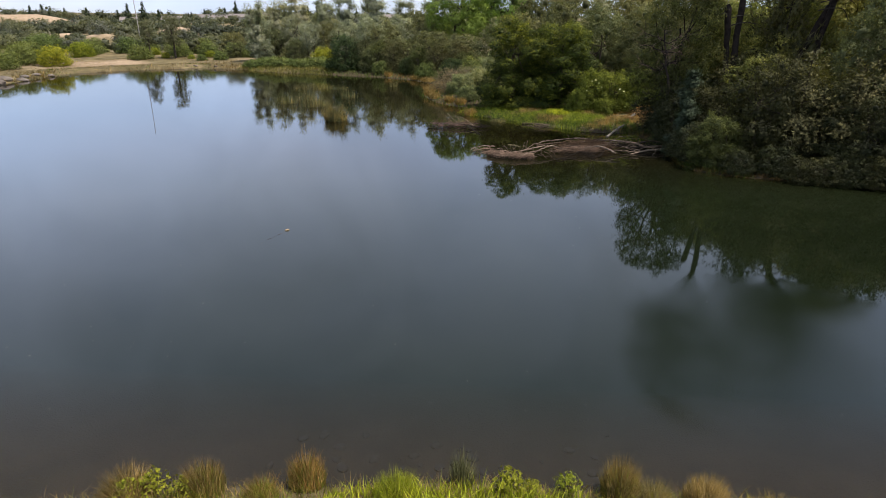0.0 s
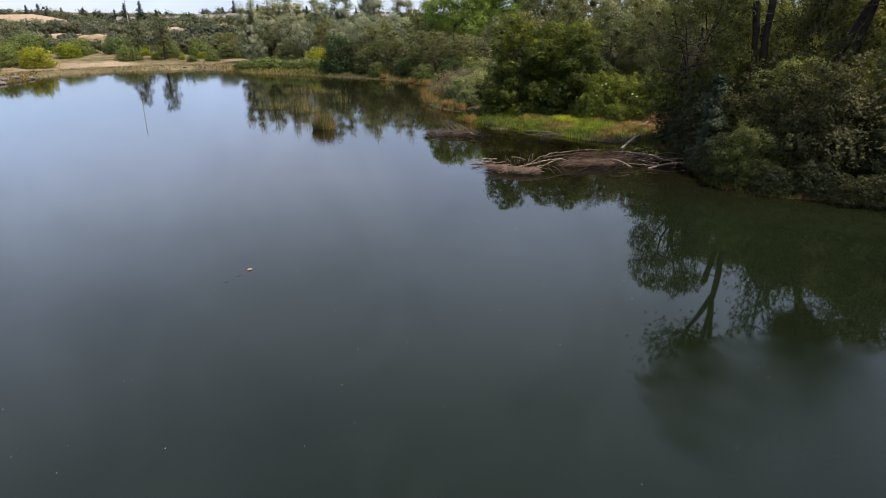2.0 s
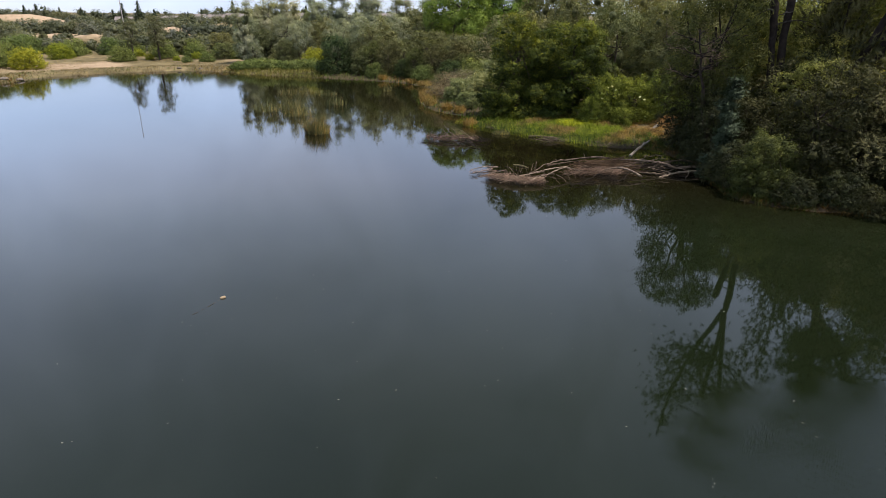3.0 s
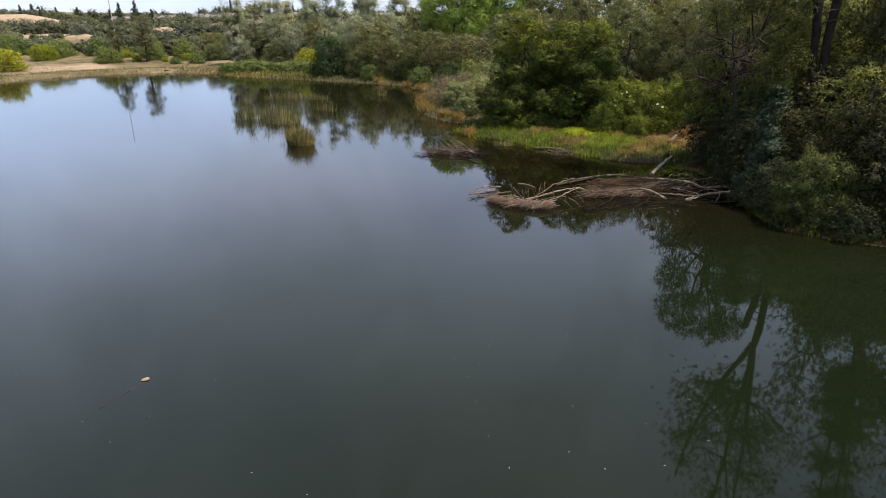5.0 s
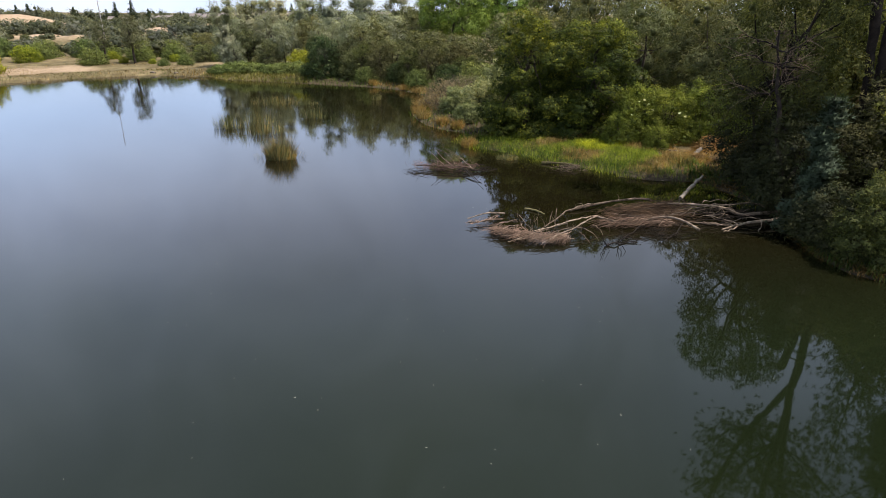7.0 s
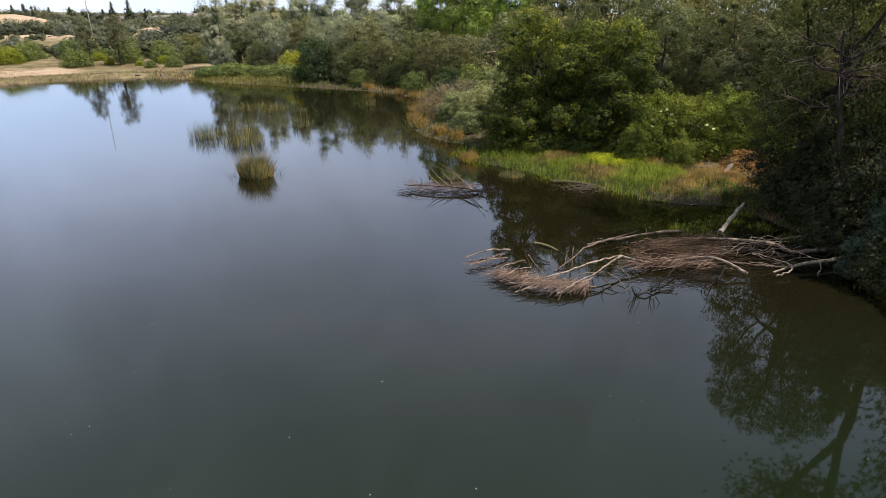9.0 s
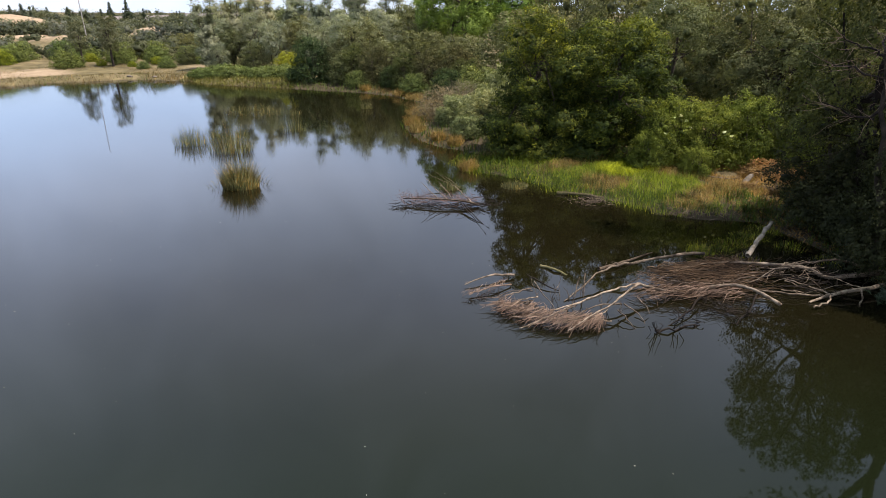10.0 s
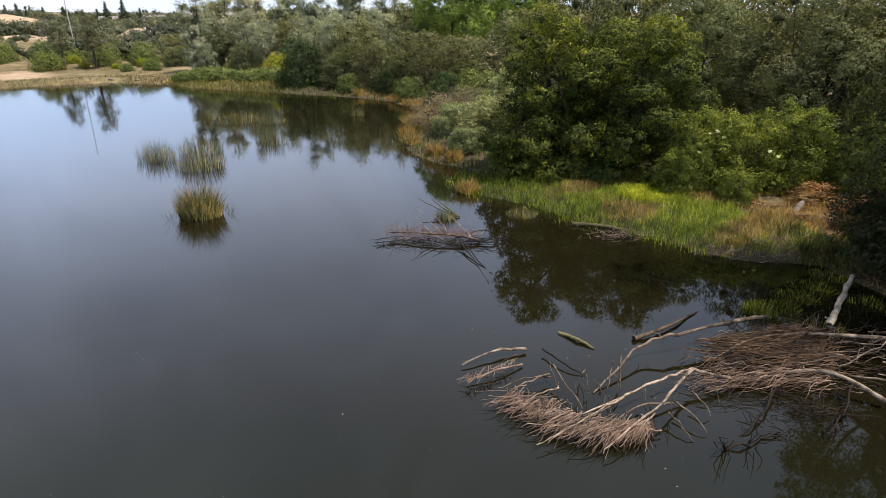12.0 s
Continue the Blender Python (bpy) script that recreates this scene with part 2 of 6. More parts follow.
def water_material():
    """Still, turbid pond water: olive silt in suspension, clearer where it is shallow at the bank, faint ripples in one cat's-paw."""
    m, t, b, out = nodes_of("pond_water")
    n = noise_of(t, 0.06, 3.0)
    deep = ramp(t, n, [(0.35, (0.0042, 0.0064, 0.0024)), (0.65, (0.0060, 0.0086, 0.0032))])
    silty = ramp(t, n, [(0.35, (0.0046, 0.0040, 0.0015)), (0.65, (0.0064, 0.0055, 0.0020))])
    b.inputs["Roughness"].default_value = 0.03
    b.inputs["IOR"].default_value = 1.333
    pos = t.nodes.new("ShaderNodeNewGeometry")
    sep = t.nodes.new("ShaderNodeSeparateXYZ")
    t.links.new(pos.outputs["Position"], sep.inputs[0])
    silt = add(t, "ShaderNodeMapRange", **{"From Min": 36.0, "From Max": 46.0, "To Min": 0.0, "To Max": 1.0})
    t.links.new(sep.outputs[1], silt.inputs[0])
    shoal = add(t, "ShaderNodeMapRange", **{"From Min": 14.6, "From Max": 11.0, "To Min": 0.0, "To Max": 1.0})
    t.links.new(sep.outputs[1], shoal.inputs[0])
    still = add(t, "ShaderNodeMapRange", **{"From Min": 55.0, "From Max": 110.0, "To Min": 0.03, "To Max": 0.075})
    t.links.new(sep.outputs[1], still.inputs[0])
    t.links.new(still.outputs[0], b.inputs["Roughness"])
    # Body colour starts darker at y 13 and reaches full green by 30.
    body_far = add(t, "ShaderNodeMapRange", **{"From Min": 13.0, "From Max": 30.0, "To Min": 0.0, "To Max": 1.0})
    t.links.new(sep.outputs[1], body_far.inputs[0])
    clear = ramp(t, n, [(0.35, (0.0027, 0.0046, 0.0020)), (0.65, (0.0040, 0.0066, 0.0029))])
    deep = mix(t, body_far.outputs[0], clear, deep)
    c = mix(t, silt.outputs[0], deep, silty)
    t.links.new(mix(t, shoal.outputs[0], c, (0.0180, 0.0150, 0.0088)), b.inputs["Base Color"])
    mr = add(t, "ShaderNodeMapRange", **{"From Min": 9.5, "From Max": 14.5, "To Min": 0.45, "To Max": 1.0})
    t.links.new(sep.outputs[1], mr.inputs[0])
    t.links.new(mr.outputs[0], b.inputs["Alpha"])
    # ripples
    w = add(t, "ShaderNodeTexWave", Scale=5.6, Distortion=6.5, Detail=2.0, **{"Detail Scale": 1.2})
    mp = add(t, "ShaderNodeMapping", Rotation=(0, 0, radians(32)))
    t.links.new(pos.outputs["Position"], mp.inputs[0])
    t.links.new(mp.outputs[0], w.inputs[0])
    dist = t.nodes.new("ShaderNodeVectorMath")
    dist.operation = "DISTANCE"
    dist.inputs[1].default_value = (10.5, 16.5, 0)
    t.links.new(pos.outputs["Position"], dist.inputs[0])
    pn = noise_of(t, 0.35, 3.0)
    near = add(t, "ShaderNodeMapRange", **{"From Min": 7.0, "From Max": 2.5, "To Min": 0.0, "To Max": 1.0})
    t.links.new(dist.outputs["Value"], near.inputs[0])
    mul = t.nodes.new("ShaderNodeMath")
    mul.operation = "MULTIPLY"
    t.links.new(near.outputs[0], mul.inputs[0])
    t.links.new(pn, mul.inputs[1])
    mul2 = t.nodes.new("ShaderNodeMath")
    mul2.operation = "MULTIPLY"
    t.links.new(mul.outputs[0], mul2.inputs[0])
    t.links.new(w.outputs["Fac"], mul2.inputs[1])
    b1 = add(t, "ShaderNodeBump", Strength=0.19, Distance=0.018)
    t.links.new(mul2.outputs[0], b1.inputs["Height"])
    fine = noise_of(t, 1.1, 3.0)
    b2 = add(t, "ShaderNodeBump", Strength=0.05, Distance=0.02)
    t.links.new(fine, b2.inputs["Height"])
    t.links.new(b1.outputs[0], b2.inputs["Normal"])
    t.links.new(b2.outputs[0], b.inputs["Normal"])
    return m


GROUND = ground_material()
WATER = water_material()


def plain(name, a, b_, scale, rough=0.8):
    m, t, b, out = nodes_of(name)
    t.links.new(ramp(t, noise_of(t, scale, 5.0), [(0.3, a), (0.7, b_)]), b.inputs["Base Color"])
    b.inputs["Roughness"].default_value = rough
    return m


STONE = plain("grey_brown_stone", (0.045, 0.034, 0.024), (0.125, 0.102, 0.076), 1.5)
SUNK = plain("silted_stone", (0.007, 0.005, 0.004), (0.022, 0.017, 0.012), 9.0)
HUSK = plain("pale_husk", (0.15, 0.105, 0.055), (0.27, 0.20, 0.12), 30.0)
FLECK = plain("pale_fleck", (0.14, 0.14, 0.11), (0.28, 0.27, 0.22), 3.0)
STUCCO = plain("white_house_wall", (0.55, 0.53, 0.49), (0.70, 0.68, 0.64), 0.5)
ROOF = plain("grey_brown_roof", (0.10, 0.085, 0.075), (0.18, 0.15, 0.13), 0.8)
GLASS = plain("dark_window_glass", (0.02, 0.025, 0.03), (0.035, 0.04, 0.045), 0.5, 0.1)
POLEWOOD = plain("grey_pole_wood", (0.22, 0.20, 0.18), (0.32, 0.29, 0.26), 1.0)

# ---- geometry helpers ----
RNG = np.random.default_rng(7)


def mesh_from(name, verts, faces, material, smooth=False):
    """verts: n x 3; faces: array of quads, or a list of polygons."""
    me = bpy.data.meshes.new(name)
    if isinstance(faces, np.ndarray):
        k = faces.shape[1]
        me.vertices.add(len(verts))
        me.vertices.foreach_set("co", np.asarray(verts, dtype=np.float32).ravel())
        me.loops.add(faces.size)
        me.loops.foreach_set("vertex_index", faces.astype(np.int32).ravel())
        me.polygons.add(len(faces))
        me.polygons.foreach_set("loop_start", np.arange(0, faces.size, k, dtype=np.int32))
        me.update(calc_edges=True)
    else:
        me.from_pydata([tuple(v) for v in verts], [], faces)
        me.update()
    me.materials.append(material)
    if smooth:
        me.polygons.foreach_set("use_smooth", np.ones(len(me.polygons), dtype=bool))
    return me


def hold(name, x, y, z, label, category, group=""):
    ob = new(name)
    ob.empty_display_size = 0.2
    ob.matrix_world = pose(x, y, z)
    return tagged(ob, label, category, group)


def part_mesh(name, me, parent, label="", kind=""):
    ob = new(name, me)
    ob.parent = parent
    return tagged(ob, label, kind=kind)


class Sticks:
    """Like Tubes, but the first many sticks become parts of their own; the rest are joined."""

    def __init__(self, name, material, parent, many):
        self.name, self.material, self.parent, self.many = name, material, parent, many
        self.rest = Tubes()

    def add(self, *a):
        if self.many > 0 and RNG.uniform(0, 1) < 0.6:
            self.many -= 1
            t = Tubes()
            t.add(*a)
            part_mesh(self.name, t.mesh(self.name, self.material), self.parent)
        else:
            self.rest.add(*a)

    def done(self, label):
        if self.rest.v:
            part_mesh(self.name + "_mass", self.rest.mesh(self.name + "_mass", self.material), self.parent, label, "stuff")


class Tubes:
    """Gathers tapered, crooked tubes into one mesh."""

    def __init__(self):
        self.v, self.f, self.n = [], [], 0

    def add(self, pts, r0, r1, sides=6, crook=0.0, sub=3):
        pts = np.asarray(pts, dtype=float)
        if sub > 1 and len(pts) > 1:
            k = len(pts)
            u = np.linspace(0, k - 1, (k - 1) * sub + 1)
            i = np.clip(np.floor(u).astype(int), 0, k - 2)
            w = (u - i)[:, None]
            p0, p1 = pts[i], pts[i + 1]
            m0 = (pts[np.clip(i + 1, 0, k - 1)] - pts[np.clip(i - 1, 0, k - 1)]) / 2
            m1 = (pts[np.clip(i + 2, 0, k - 1)] - pts[np.clip(i, 0, k - 1)]) / 2
            pts = ((2 * w**3 - 3 * w**2 + 1) * p0 + (w**3 - 2 * w**2 + w) * m0
                   + (-2 * w**3 + 3 * w**2) * p1 + (w**3 - w**2) * m1)
        if crook:
            j = RNG.normal(0, crook, pts.shape)
            j[0] = 0
            pts = pts + j
        n = len(pts)
        d = np.gradient(pts, axis=0)
        d /= np.linalg.norm(d, axis=1)[:, None] + 1e-9
        ref = np.where(np.abs(d[:, 2:3]) > 0.9, np.array([[1.0, 0, 0]]), np.array([[0, 0, 1.0]]))
        a = np.cross(d, ref)
        a /= np.linalg.norm(a, axis=1)[:, None] + 1e-9
        b = np.cross(d, a)
        rad = np.linspace(r0, r1, n) * (1 + RNG.normal(0, 0.11, n))
        ang = np.linspace(0, 2 * np.pi, sides, endpoint=False)
        ring = (pts[:, None, :] + rad[:, None, None] * (np.cos(ang)[None, :, None] * a[:, None, :]
                                                       + np.sin(ang)[None, :, None] * b[:, None, :])).reshape(-1, 3)
        i = np.arange(n - 1)[:, None] * sides + np.arange(sides)[None, :]
        i2 = np.arange(n - 1)[:, None] * sides + (np.arange(sides)[None, :] + 1) % sides
        q = np.stack([i, i2, i2 + sides, i + sides], -1).reshape(-1, 4)
        self.v.append(ring)
        self.f.append(q + self.n)
        self.n += len(ring)
        return pts

    def mesh(self, name, material):
        return mesh_from(name, np.concatenate(self.v), np.concatenate(self.f), material, True)


def unit(v):
    return v / (np.linalg.norm(v, axis=1)[:, None] + 1e-9)


def leaves(c, nrm, size, slim=0.5):
    """A pointed leaf at each c, its upper side facing nrm: one triangle."""
    n = len(c)
    nrm = unit(nrm)
    a = unit(np.cross(nrm, RNG.normal(0, 1, (n, 3))))
    b = np.cross(nrm, a)
    s = (size * RNG.uniform(0.7, 1.4, n))[:, None]
    v = np.stack([c - a * s * 0.5 + b * s * slim * 0.55, c - a * s * 0.5 - b * s * slim * 0.55, c + a * s * 0.6], 1)
    return v.reshape(-1, 3)


def leaf_faces(v):
    return np.arange(len(v)).reshape(-1, 3)


def sphere_dirs(n):
    return unit(RNG.normal(0, 1, (n, 3)))


def crown_points(lobes, total, puff, keep_in=0.85):
    """Sprigs of leaves over the outside of a set of separate lobes (x, y, z, rx, ry, rz), with dark gaps between the lobes.
    Gives each leaf's place, the way its sprig faces there, and its sprig's tone."""
    lobes = np.asarray(lobes, dtype=float)
    w = lobes[:, 3] * lobes[:, 5]
    n = max(14, int(2.2 * 4 * w.sum() / puff**2))
    k = RNG.choice(len(lobes), n, p=w / w.sum())
    d = sphere_dirs(n)
    swell = 1 + 0.13 * np.sin(d[:, 0] * 6 + k) * np.cos(d[:, 2] * 5 + k * 2) + RNG.normal(0, 0.07, n)
    c = lobes[k, :3] + d * lobes[k, 3:6] * (swell * np.where(RNG.uniform(0, 1, n) < 0.12, 1.14, 1.0))[:, None]
    keep = (d[:, 2] > -0.55) | (RNG.uniform(0, 1, n) < 0.4)
    for j, l in enumerate(lobes):
        keep &= (k == j) | (np.linalg.norm((c - l[:3]) / l[3:6], axis=1) > keep_in)
    c, d, k = c[keep], d[keep], k[keep]
    r = puff * RNG.uniform(0.5, 1.5, len(c))
    stretch = RNG.uniform(0.65, 1.5, (len(c), 3)) * (1, 1, 0.8)
    i = RNG.choice(len(c), total, p=r**2 / (r**2).sum())
    e = unit(sphere_dirs(total) + 0.35 * d[i] + (0, 0, 0.15))
    q = r[i] * (0.1 + 1.0 * RNG.uniform(0, 1, total) ** 0.55)
    q = np.where(RNG.uniform(0, 1, total) < 0.10, q * RNG.uniform(1.1, 1.9, total), q)
    p = c[i] + e * q[:, None] * stretch[i]
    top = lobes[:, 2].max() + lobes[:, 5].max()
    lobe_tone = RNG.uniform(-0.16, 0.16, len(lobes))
    # Sprigs pale towards the top: new growth, plus sunlit tops put into colour.
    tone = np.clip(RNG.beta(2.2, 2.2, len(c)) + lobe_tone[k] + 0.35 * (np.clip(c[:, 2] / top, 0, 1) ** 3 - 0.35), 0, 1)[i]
    return p, unit(e * 0.40 + d[i] * 0.75 + (0, 0, 0.12)), tone


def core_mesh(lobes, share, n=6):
    """An added stand-in for a crown's dense inside: one rough, light-blocking lump a lobe, buried in its leaves."""
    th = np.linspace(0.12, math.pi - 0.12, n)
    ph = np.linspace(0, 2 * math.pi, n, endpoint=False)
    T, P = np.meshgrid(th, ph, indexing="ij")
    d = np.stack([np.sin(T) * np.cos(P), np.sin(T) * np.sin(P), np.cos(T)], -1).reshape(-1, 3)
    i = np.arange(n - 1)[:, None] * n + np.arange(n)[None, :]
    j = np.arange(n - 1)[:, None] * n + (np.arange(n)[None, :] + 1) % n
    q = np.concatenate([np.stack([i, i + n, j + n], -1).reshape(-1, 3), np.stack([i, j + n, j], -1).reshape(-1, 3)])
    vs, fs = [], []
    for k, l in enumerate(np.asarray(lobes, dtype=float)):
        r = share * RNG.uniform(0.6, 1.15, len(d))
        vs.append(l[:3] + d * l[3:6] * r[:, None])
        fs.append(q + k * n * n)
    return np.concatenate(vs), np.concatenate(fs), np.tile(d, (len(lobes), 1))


def crown_mesh(name, lobes, total, puff, leaf, slim, mat, share, floor=None, tilt=0.55, n=7, keep_in=0.85, inner=()):
    """Leaves in puffs over added core lumps, each leaf shaded as a part of its puff."""
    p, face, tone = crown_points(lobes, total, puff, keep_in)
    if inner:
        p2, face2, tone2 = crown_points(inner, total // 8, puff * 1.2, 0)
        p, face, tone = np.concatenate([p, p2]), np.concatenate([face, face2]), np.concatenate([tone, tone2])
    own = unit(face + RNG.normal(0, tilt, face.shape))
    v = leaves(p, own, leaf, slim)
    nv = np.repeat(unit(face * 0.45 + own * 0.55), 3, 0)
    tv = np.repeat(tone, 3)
    f = leaf_faces(v)
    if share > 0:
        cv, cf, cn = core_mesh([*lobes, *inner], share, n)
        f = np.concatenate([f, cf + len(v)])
        # Low tone: the crown's inner shade is put into the lumps' colour.
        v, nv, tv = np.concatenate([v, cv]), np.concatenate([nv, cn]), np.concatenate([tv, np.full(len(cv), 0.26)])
    if floor is not None:
        v[:, 2] = np.maximum(v[:, 2], floor)
    return leafy(name, v, f, nv, tv, mat)


def leafy(name, v, f, nv, tv, mat):
    me = mesh_from(name, v, f, mat, True)
    at = me.attributes.new("tone", "FLOAT", "POINT")
    at.data.foreach_set("value", np.asarray(tv, dtype=np.float32))
    me.normals_split_custom_set_from_vertices(nv)
    return me


# ---- plants ----
def broadleaf(name, height, radius, leaf, clusters, per, mat, bark, label, category, low=0.25, lobes_n=11, stems=1, puff=0.6, slim=0.55, group="", core=True, shoots=0):
    """A round-headed tree or shrub: trunk with limbs, and a crown of many leaf sprays in uneven lobes."""
    ob = hold(name, 0, 0, 0, label, category, group)
    tb = Tubes()
    lobes, inner = [], []
    base = height * low
    tops = []
    for s in range(stems):
        a = RNG.uniform(0, 2 * np.pi)
        lean = radius * (0.10 if stems == 1 else 0.45)
        top = np.array([math.cos(a) * lean, math.sin(a) * lean, height * RNG.uniform(0.66, 0.8)])
        foot = np.array([math.cos(a), math.sin(a), 0]) * (0 if stems == 1 else radius * 0.12)
        tb.add([foot + (0, 0, -0.3), foot * 0.6 + top * 0.35, top * 0.7, top], height * 0.028 / math.sqrt(stems), height * 0.008, 7, height * 0.006)
        tops.append(top)
    for i in range(lobes_n):
        a = i * 2.399 + RNG.uniform(-0.4, 0.4)
        u = (i + 0.5) / lobes_n
        z = base + (height - base) * (0.06 + 0.88 * u)
        ring = radius * math.sqrt(max(0.04, 1 - (abs(2 * u - 0.7) / 1.38) ** 2)) * RNG.uniform(0.55, 0.86)
        r = radius * RNG.uniform(0.8, 1.25) * (1.25 / math.sqrt(lobes_n))
        c = np.array([math.cos(a) * ring, math.sin(a) * ring, min(z, height - r * 0.6)])
        lobes.append((*c, r, r * RNG.uniform(0.85, 1.1), r * RNG.uniform(0.62, 0.98)))
        t0 = tops[i % len(tops)] * RNG.uniform(0.45, 0.95)
        if i % 2 == 0:
            lt = tb if core else Tubes()
            lt.add([t0, (t0 + c) / 2 + RNG.normal(0, 0.06 * radius, 3) - (0, 0, 0.04 * height), c * 0.96], height * 0.010, height * 0.003, 5, height * 0.006)
            if not core:
                part_mesh("limb", lt.mesh("limb", bark), ob)
    if low < 0.03:
        for i in range(9):
            a = i * 0.698 + RNG.uniform(-0.2, 0.2)
            r = radius * RNG.uniform(0.22, 0.32)
            lobes.append((math.cos(a) * radius * 0.74, math.sin(a) * radius * 0.74, r * 0.5, r, r, r * 0.7))
            r = radius * RNG.uniform(0.20, 0.30)
            lobes.append((math.cos(a + 0.35) * radius * 0.84, math.sin(a + 0.35) * radius * 0.84, height * RNG.uniform(0.16, 0.30), r, r, r * 0.8))
    for i in range(shoots):
        a, u = RNG.uniform(0, 2 * math.pi), RNG.uniform(0.15, 1.0)
        q = radius * RNG.uniform(0.9, 1.12) * math.sqrt(max(0.05, 1 - 0.9 * u * u))
        r = radius * RNG.uniform(0.07, 0.13)
        lobes.append((math.cos(a) * q, math.sin(a) * q, height * u * RNG.uniform(0.86, 1.04), r, r, r * RNG.uniform(1.6, 3.2)))
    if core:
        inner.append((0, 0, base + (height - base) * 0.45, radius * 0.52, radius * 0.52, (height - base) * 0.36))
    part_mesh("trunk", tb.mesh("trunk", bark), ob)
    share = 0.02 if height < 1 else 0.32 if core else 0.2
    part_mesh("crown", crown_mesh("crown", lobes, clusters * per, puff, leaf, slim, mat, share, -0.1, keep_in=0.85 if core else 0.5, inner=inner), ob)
    return ob


def pine(name, height, radius, needle, tufts, per, mat, bark, label, category="pine tree", bare=0.35, leaders=2, group=""):
    """A thin, see-through pine: trunk that forks into leaders, up-swept limbs, tufts of long needles."""
    ob = hold(name, 0, 0, 0, label, category, group)
    tb, bt = Tubes(), Tubes()
    fork = height * RNG.uniform(0.38, 0.5)
    sway = RNG.normal(0, 0.006 * height, 3) * (1, 1, 0)
    tb.add([(0, 0, -0.4), sway * 0.4 + (0, 0, fork * 0.5), sway + (0, 0, fork)], height * (0.013 if height < 20 else 0.0095), height * (0.009 if height < 20 else 0.0075), 8, height * 0.002)
    cs, ds = [], []
    for L in range(leaders):
        a = L * 2 * np.pi / max(leaders, 1) + RNG.uniform(0, 1)
        off = 0.0 if leaders == 1 else radius * 0.42
        tip = np.array([math.cos(a) * off, math.sin(a) * off, height * (1 if L == 0 else RNG.uniform(0.82, 0.96))])
        f = sway + (0, 0, fork)
        lt = Tubes()
        line = lt.add([f, f * 0.55 + tip * 0.45 + (math.cos(a) * off * 0.3, math.sin(a) * off * 0.3, 0), tip], height * 0.008, height * 0.002, 6, height * 0.003)
        part_mesh("limb", lt.mesh("limb", bark), ob)
        n = int(13 * (height / 12) / max(1, leaders * 0.62)) * (4 if leaders == 1 else 1)
        for j in range(n):
            u = bare + (1 - bare) * (j + RNG.uniform(0, 0.8)) / n
            q = line[int(np.clip((u * height - fork) / (height - fork), 0, 0.97) * (len(line) - 1))] if u * height > fork else sway * (u * height / fork) + np.array([0, 0, u * height])
            b = RNG.uniform(0, 2 * np.pi)
            reach = radius * (1 - (0.72 if leaders == 1 or bare > 0.3 else 0.48) * ((u - bare) / (1 - bare)) ** 1.2) * RNG.uniform(0.45, 1.0) * (1 if leaders == 1 else 0.75)
            e = q + np.array([math.cos(b) * reach, math.sin(b) * reach, reach * RNG.uniform(0.05, 0.5)])
            bt.add([q, (q + e) / 2 - (0, 0, reach * 0.08), e], height * 0.004, height * 0.001, 4, 0.03)
            k = max(2, int(tufts * reach / radius / n * 2.2))
            w = RNG.uniform(0.35, 1.05, k)[:, None]
            cs.append(q + (e - q) * w + RNG.normal(0, (0.19 if leaders == 1 else 0.13) * radius, (k, 3)) * (1, 1, 0.7))
        if leaders > 1 and bare < 0.3:
            k = tufts // (3 * leaders)
            i = (len(line) * (0.25 + 0.75 * RNG.uniform(0, 1, k) ** 0.8)).astype(int).clip(0, len(line) - 1)
            cs.append(line[i] + RNG.normal(0, 0.15 * radius, (k, 3)) * (1, 1, 1.3))
    part_mesh("trunk", tb.mesh("trunk", bark), ob)
    part_mesh("branch_mass", bt.mesh("branch_mass", bark), ob, "", "stuff")
    c = np.concatenate(cs)
    tone = np.repeat(RNG.beta(2.2, 2.2, len(c)), per)
    c = np.repeat(c, per, 0)
    d = unit(sphere_dirs(len(c)) * (1, 1, 0.8) + (0, 0, 0.25))
    out = unit(c * (1, 1, 0) + d * 0.3)
    face = unit(out * 0.7 + d * 0.5 + (0, 0, 0.55))
    side = unit(np.cross(d, face))
    s = (needle * RNG.uniform(0.6, 1.3, len(c)))[:, None]
    v = np.stack([c - side * s * 0.11, c + side * s * 0.11, c + d * s], 1).reshape(-1, 3)
    part_mesh("crown", leafy("crown", v, leaf_faces(v), np.repeat(face, 3, 0), np.repeat(tone, 3), mat), ob)
    return ob


def spire(name, height, radius, label, category, group):
    """A dense, spired conifer."""
    ob = hold(name, 0, 0, 0, label, category, group)
    tb = Tubes()
    tb.add([(0, 0, -0.4), (0, 0, height * 0.5), (0, 0, height * 0.97)], height * 0.016, height * 0.003, 6, 0.03)
    part_mesh("trunk", tb.mesh("trunk", BARK), ob)
    lobes = []
    for i in range(12):
        u = i / 11
        r = radius * (1.02 - u) * RNG.uniform(0.6, 1.25) + 0.2
        lobes.append((RNG.normal(0, 0.12 * r), RNG.normal(0, 0.12 * r), height * (0.10 + 0.88 * u), r, r, height * 0.05))
    part_mesh("crown", crown_mesh("crown", lobes, 2200, 0.45, 0.55, 0.5, CONIF, 0.6, keep_in=0.4), ob)
    return ob


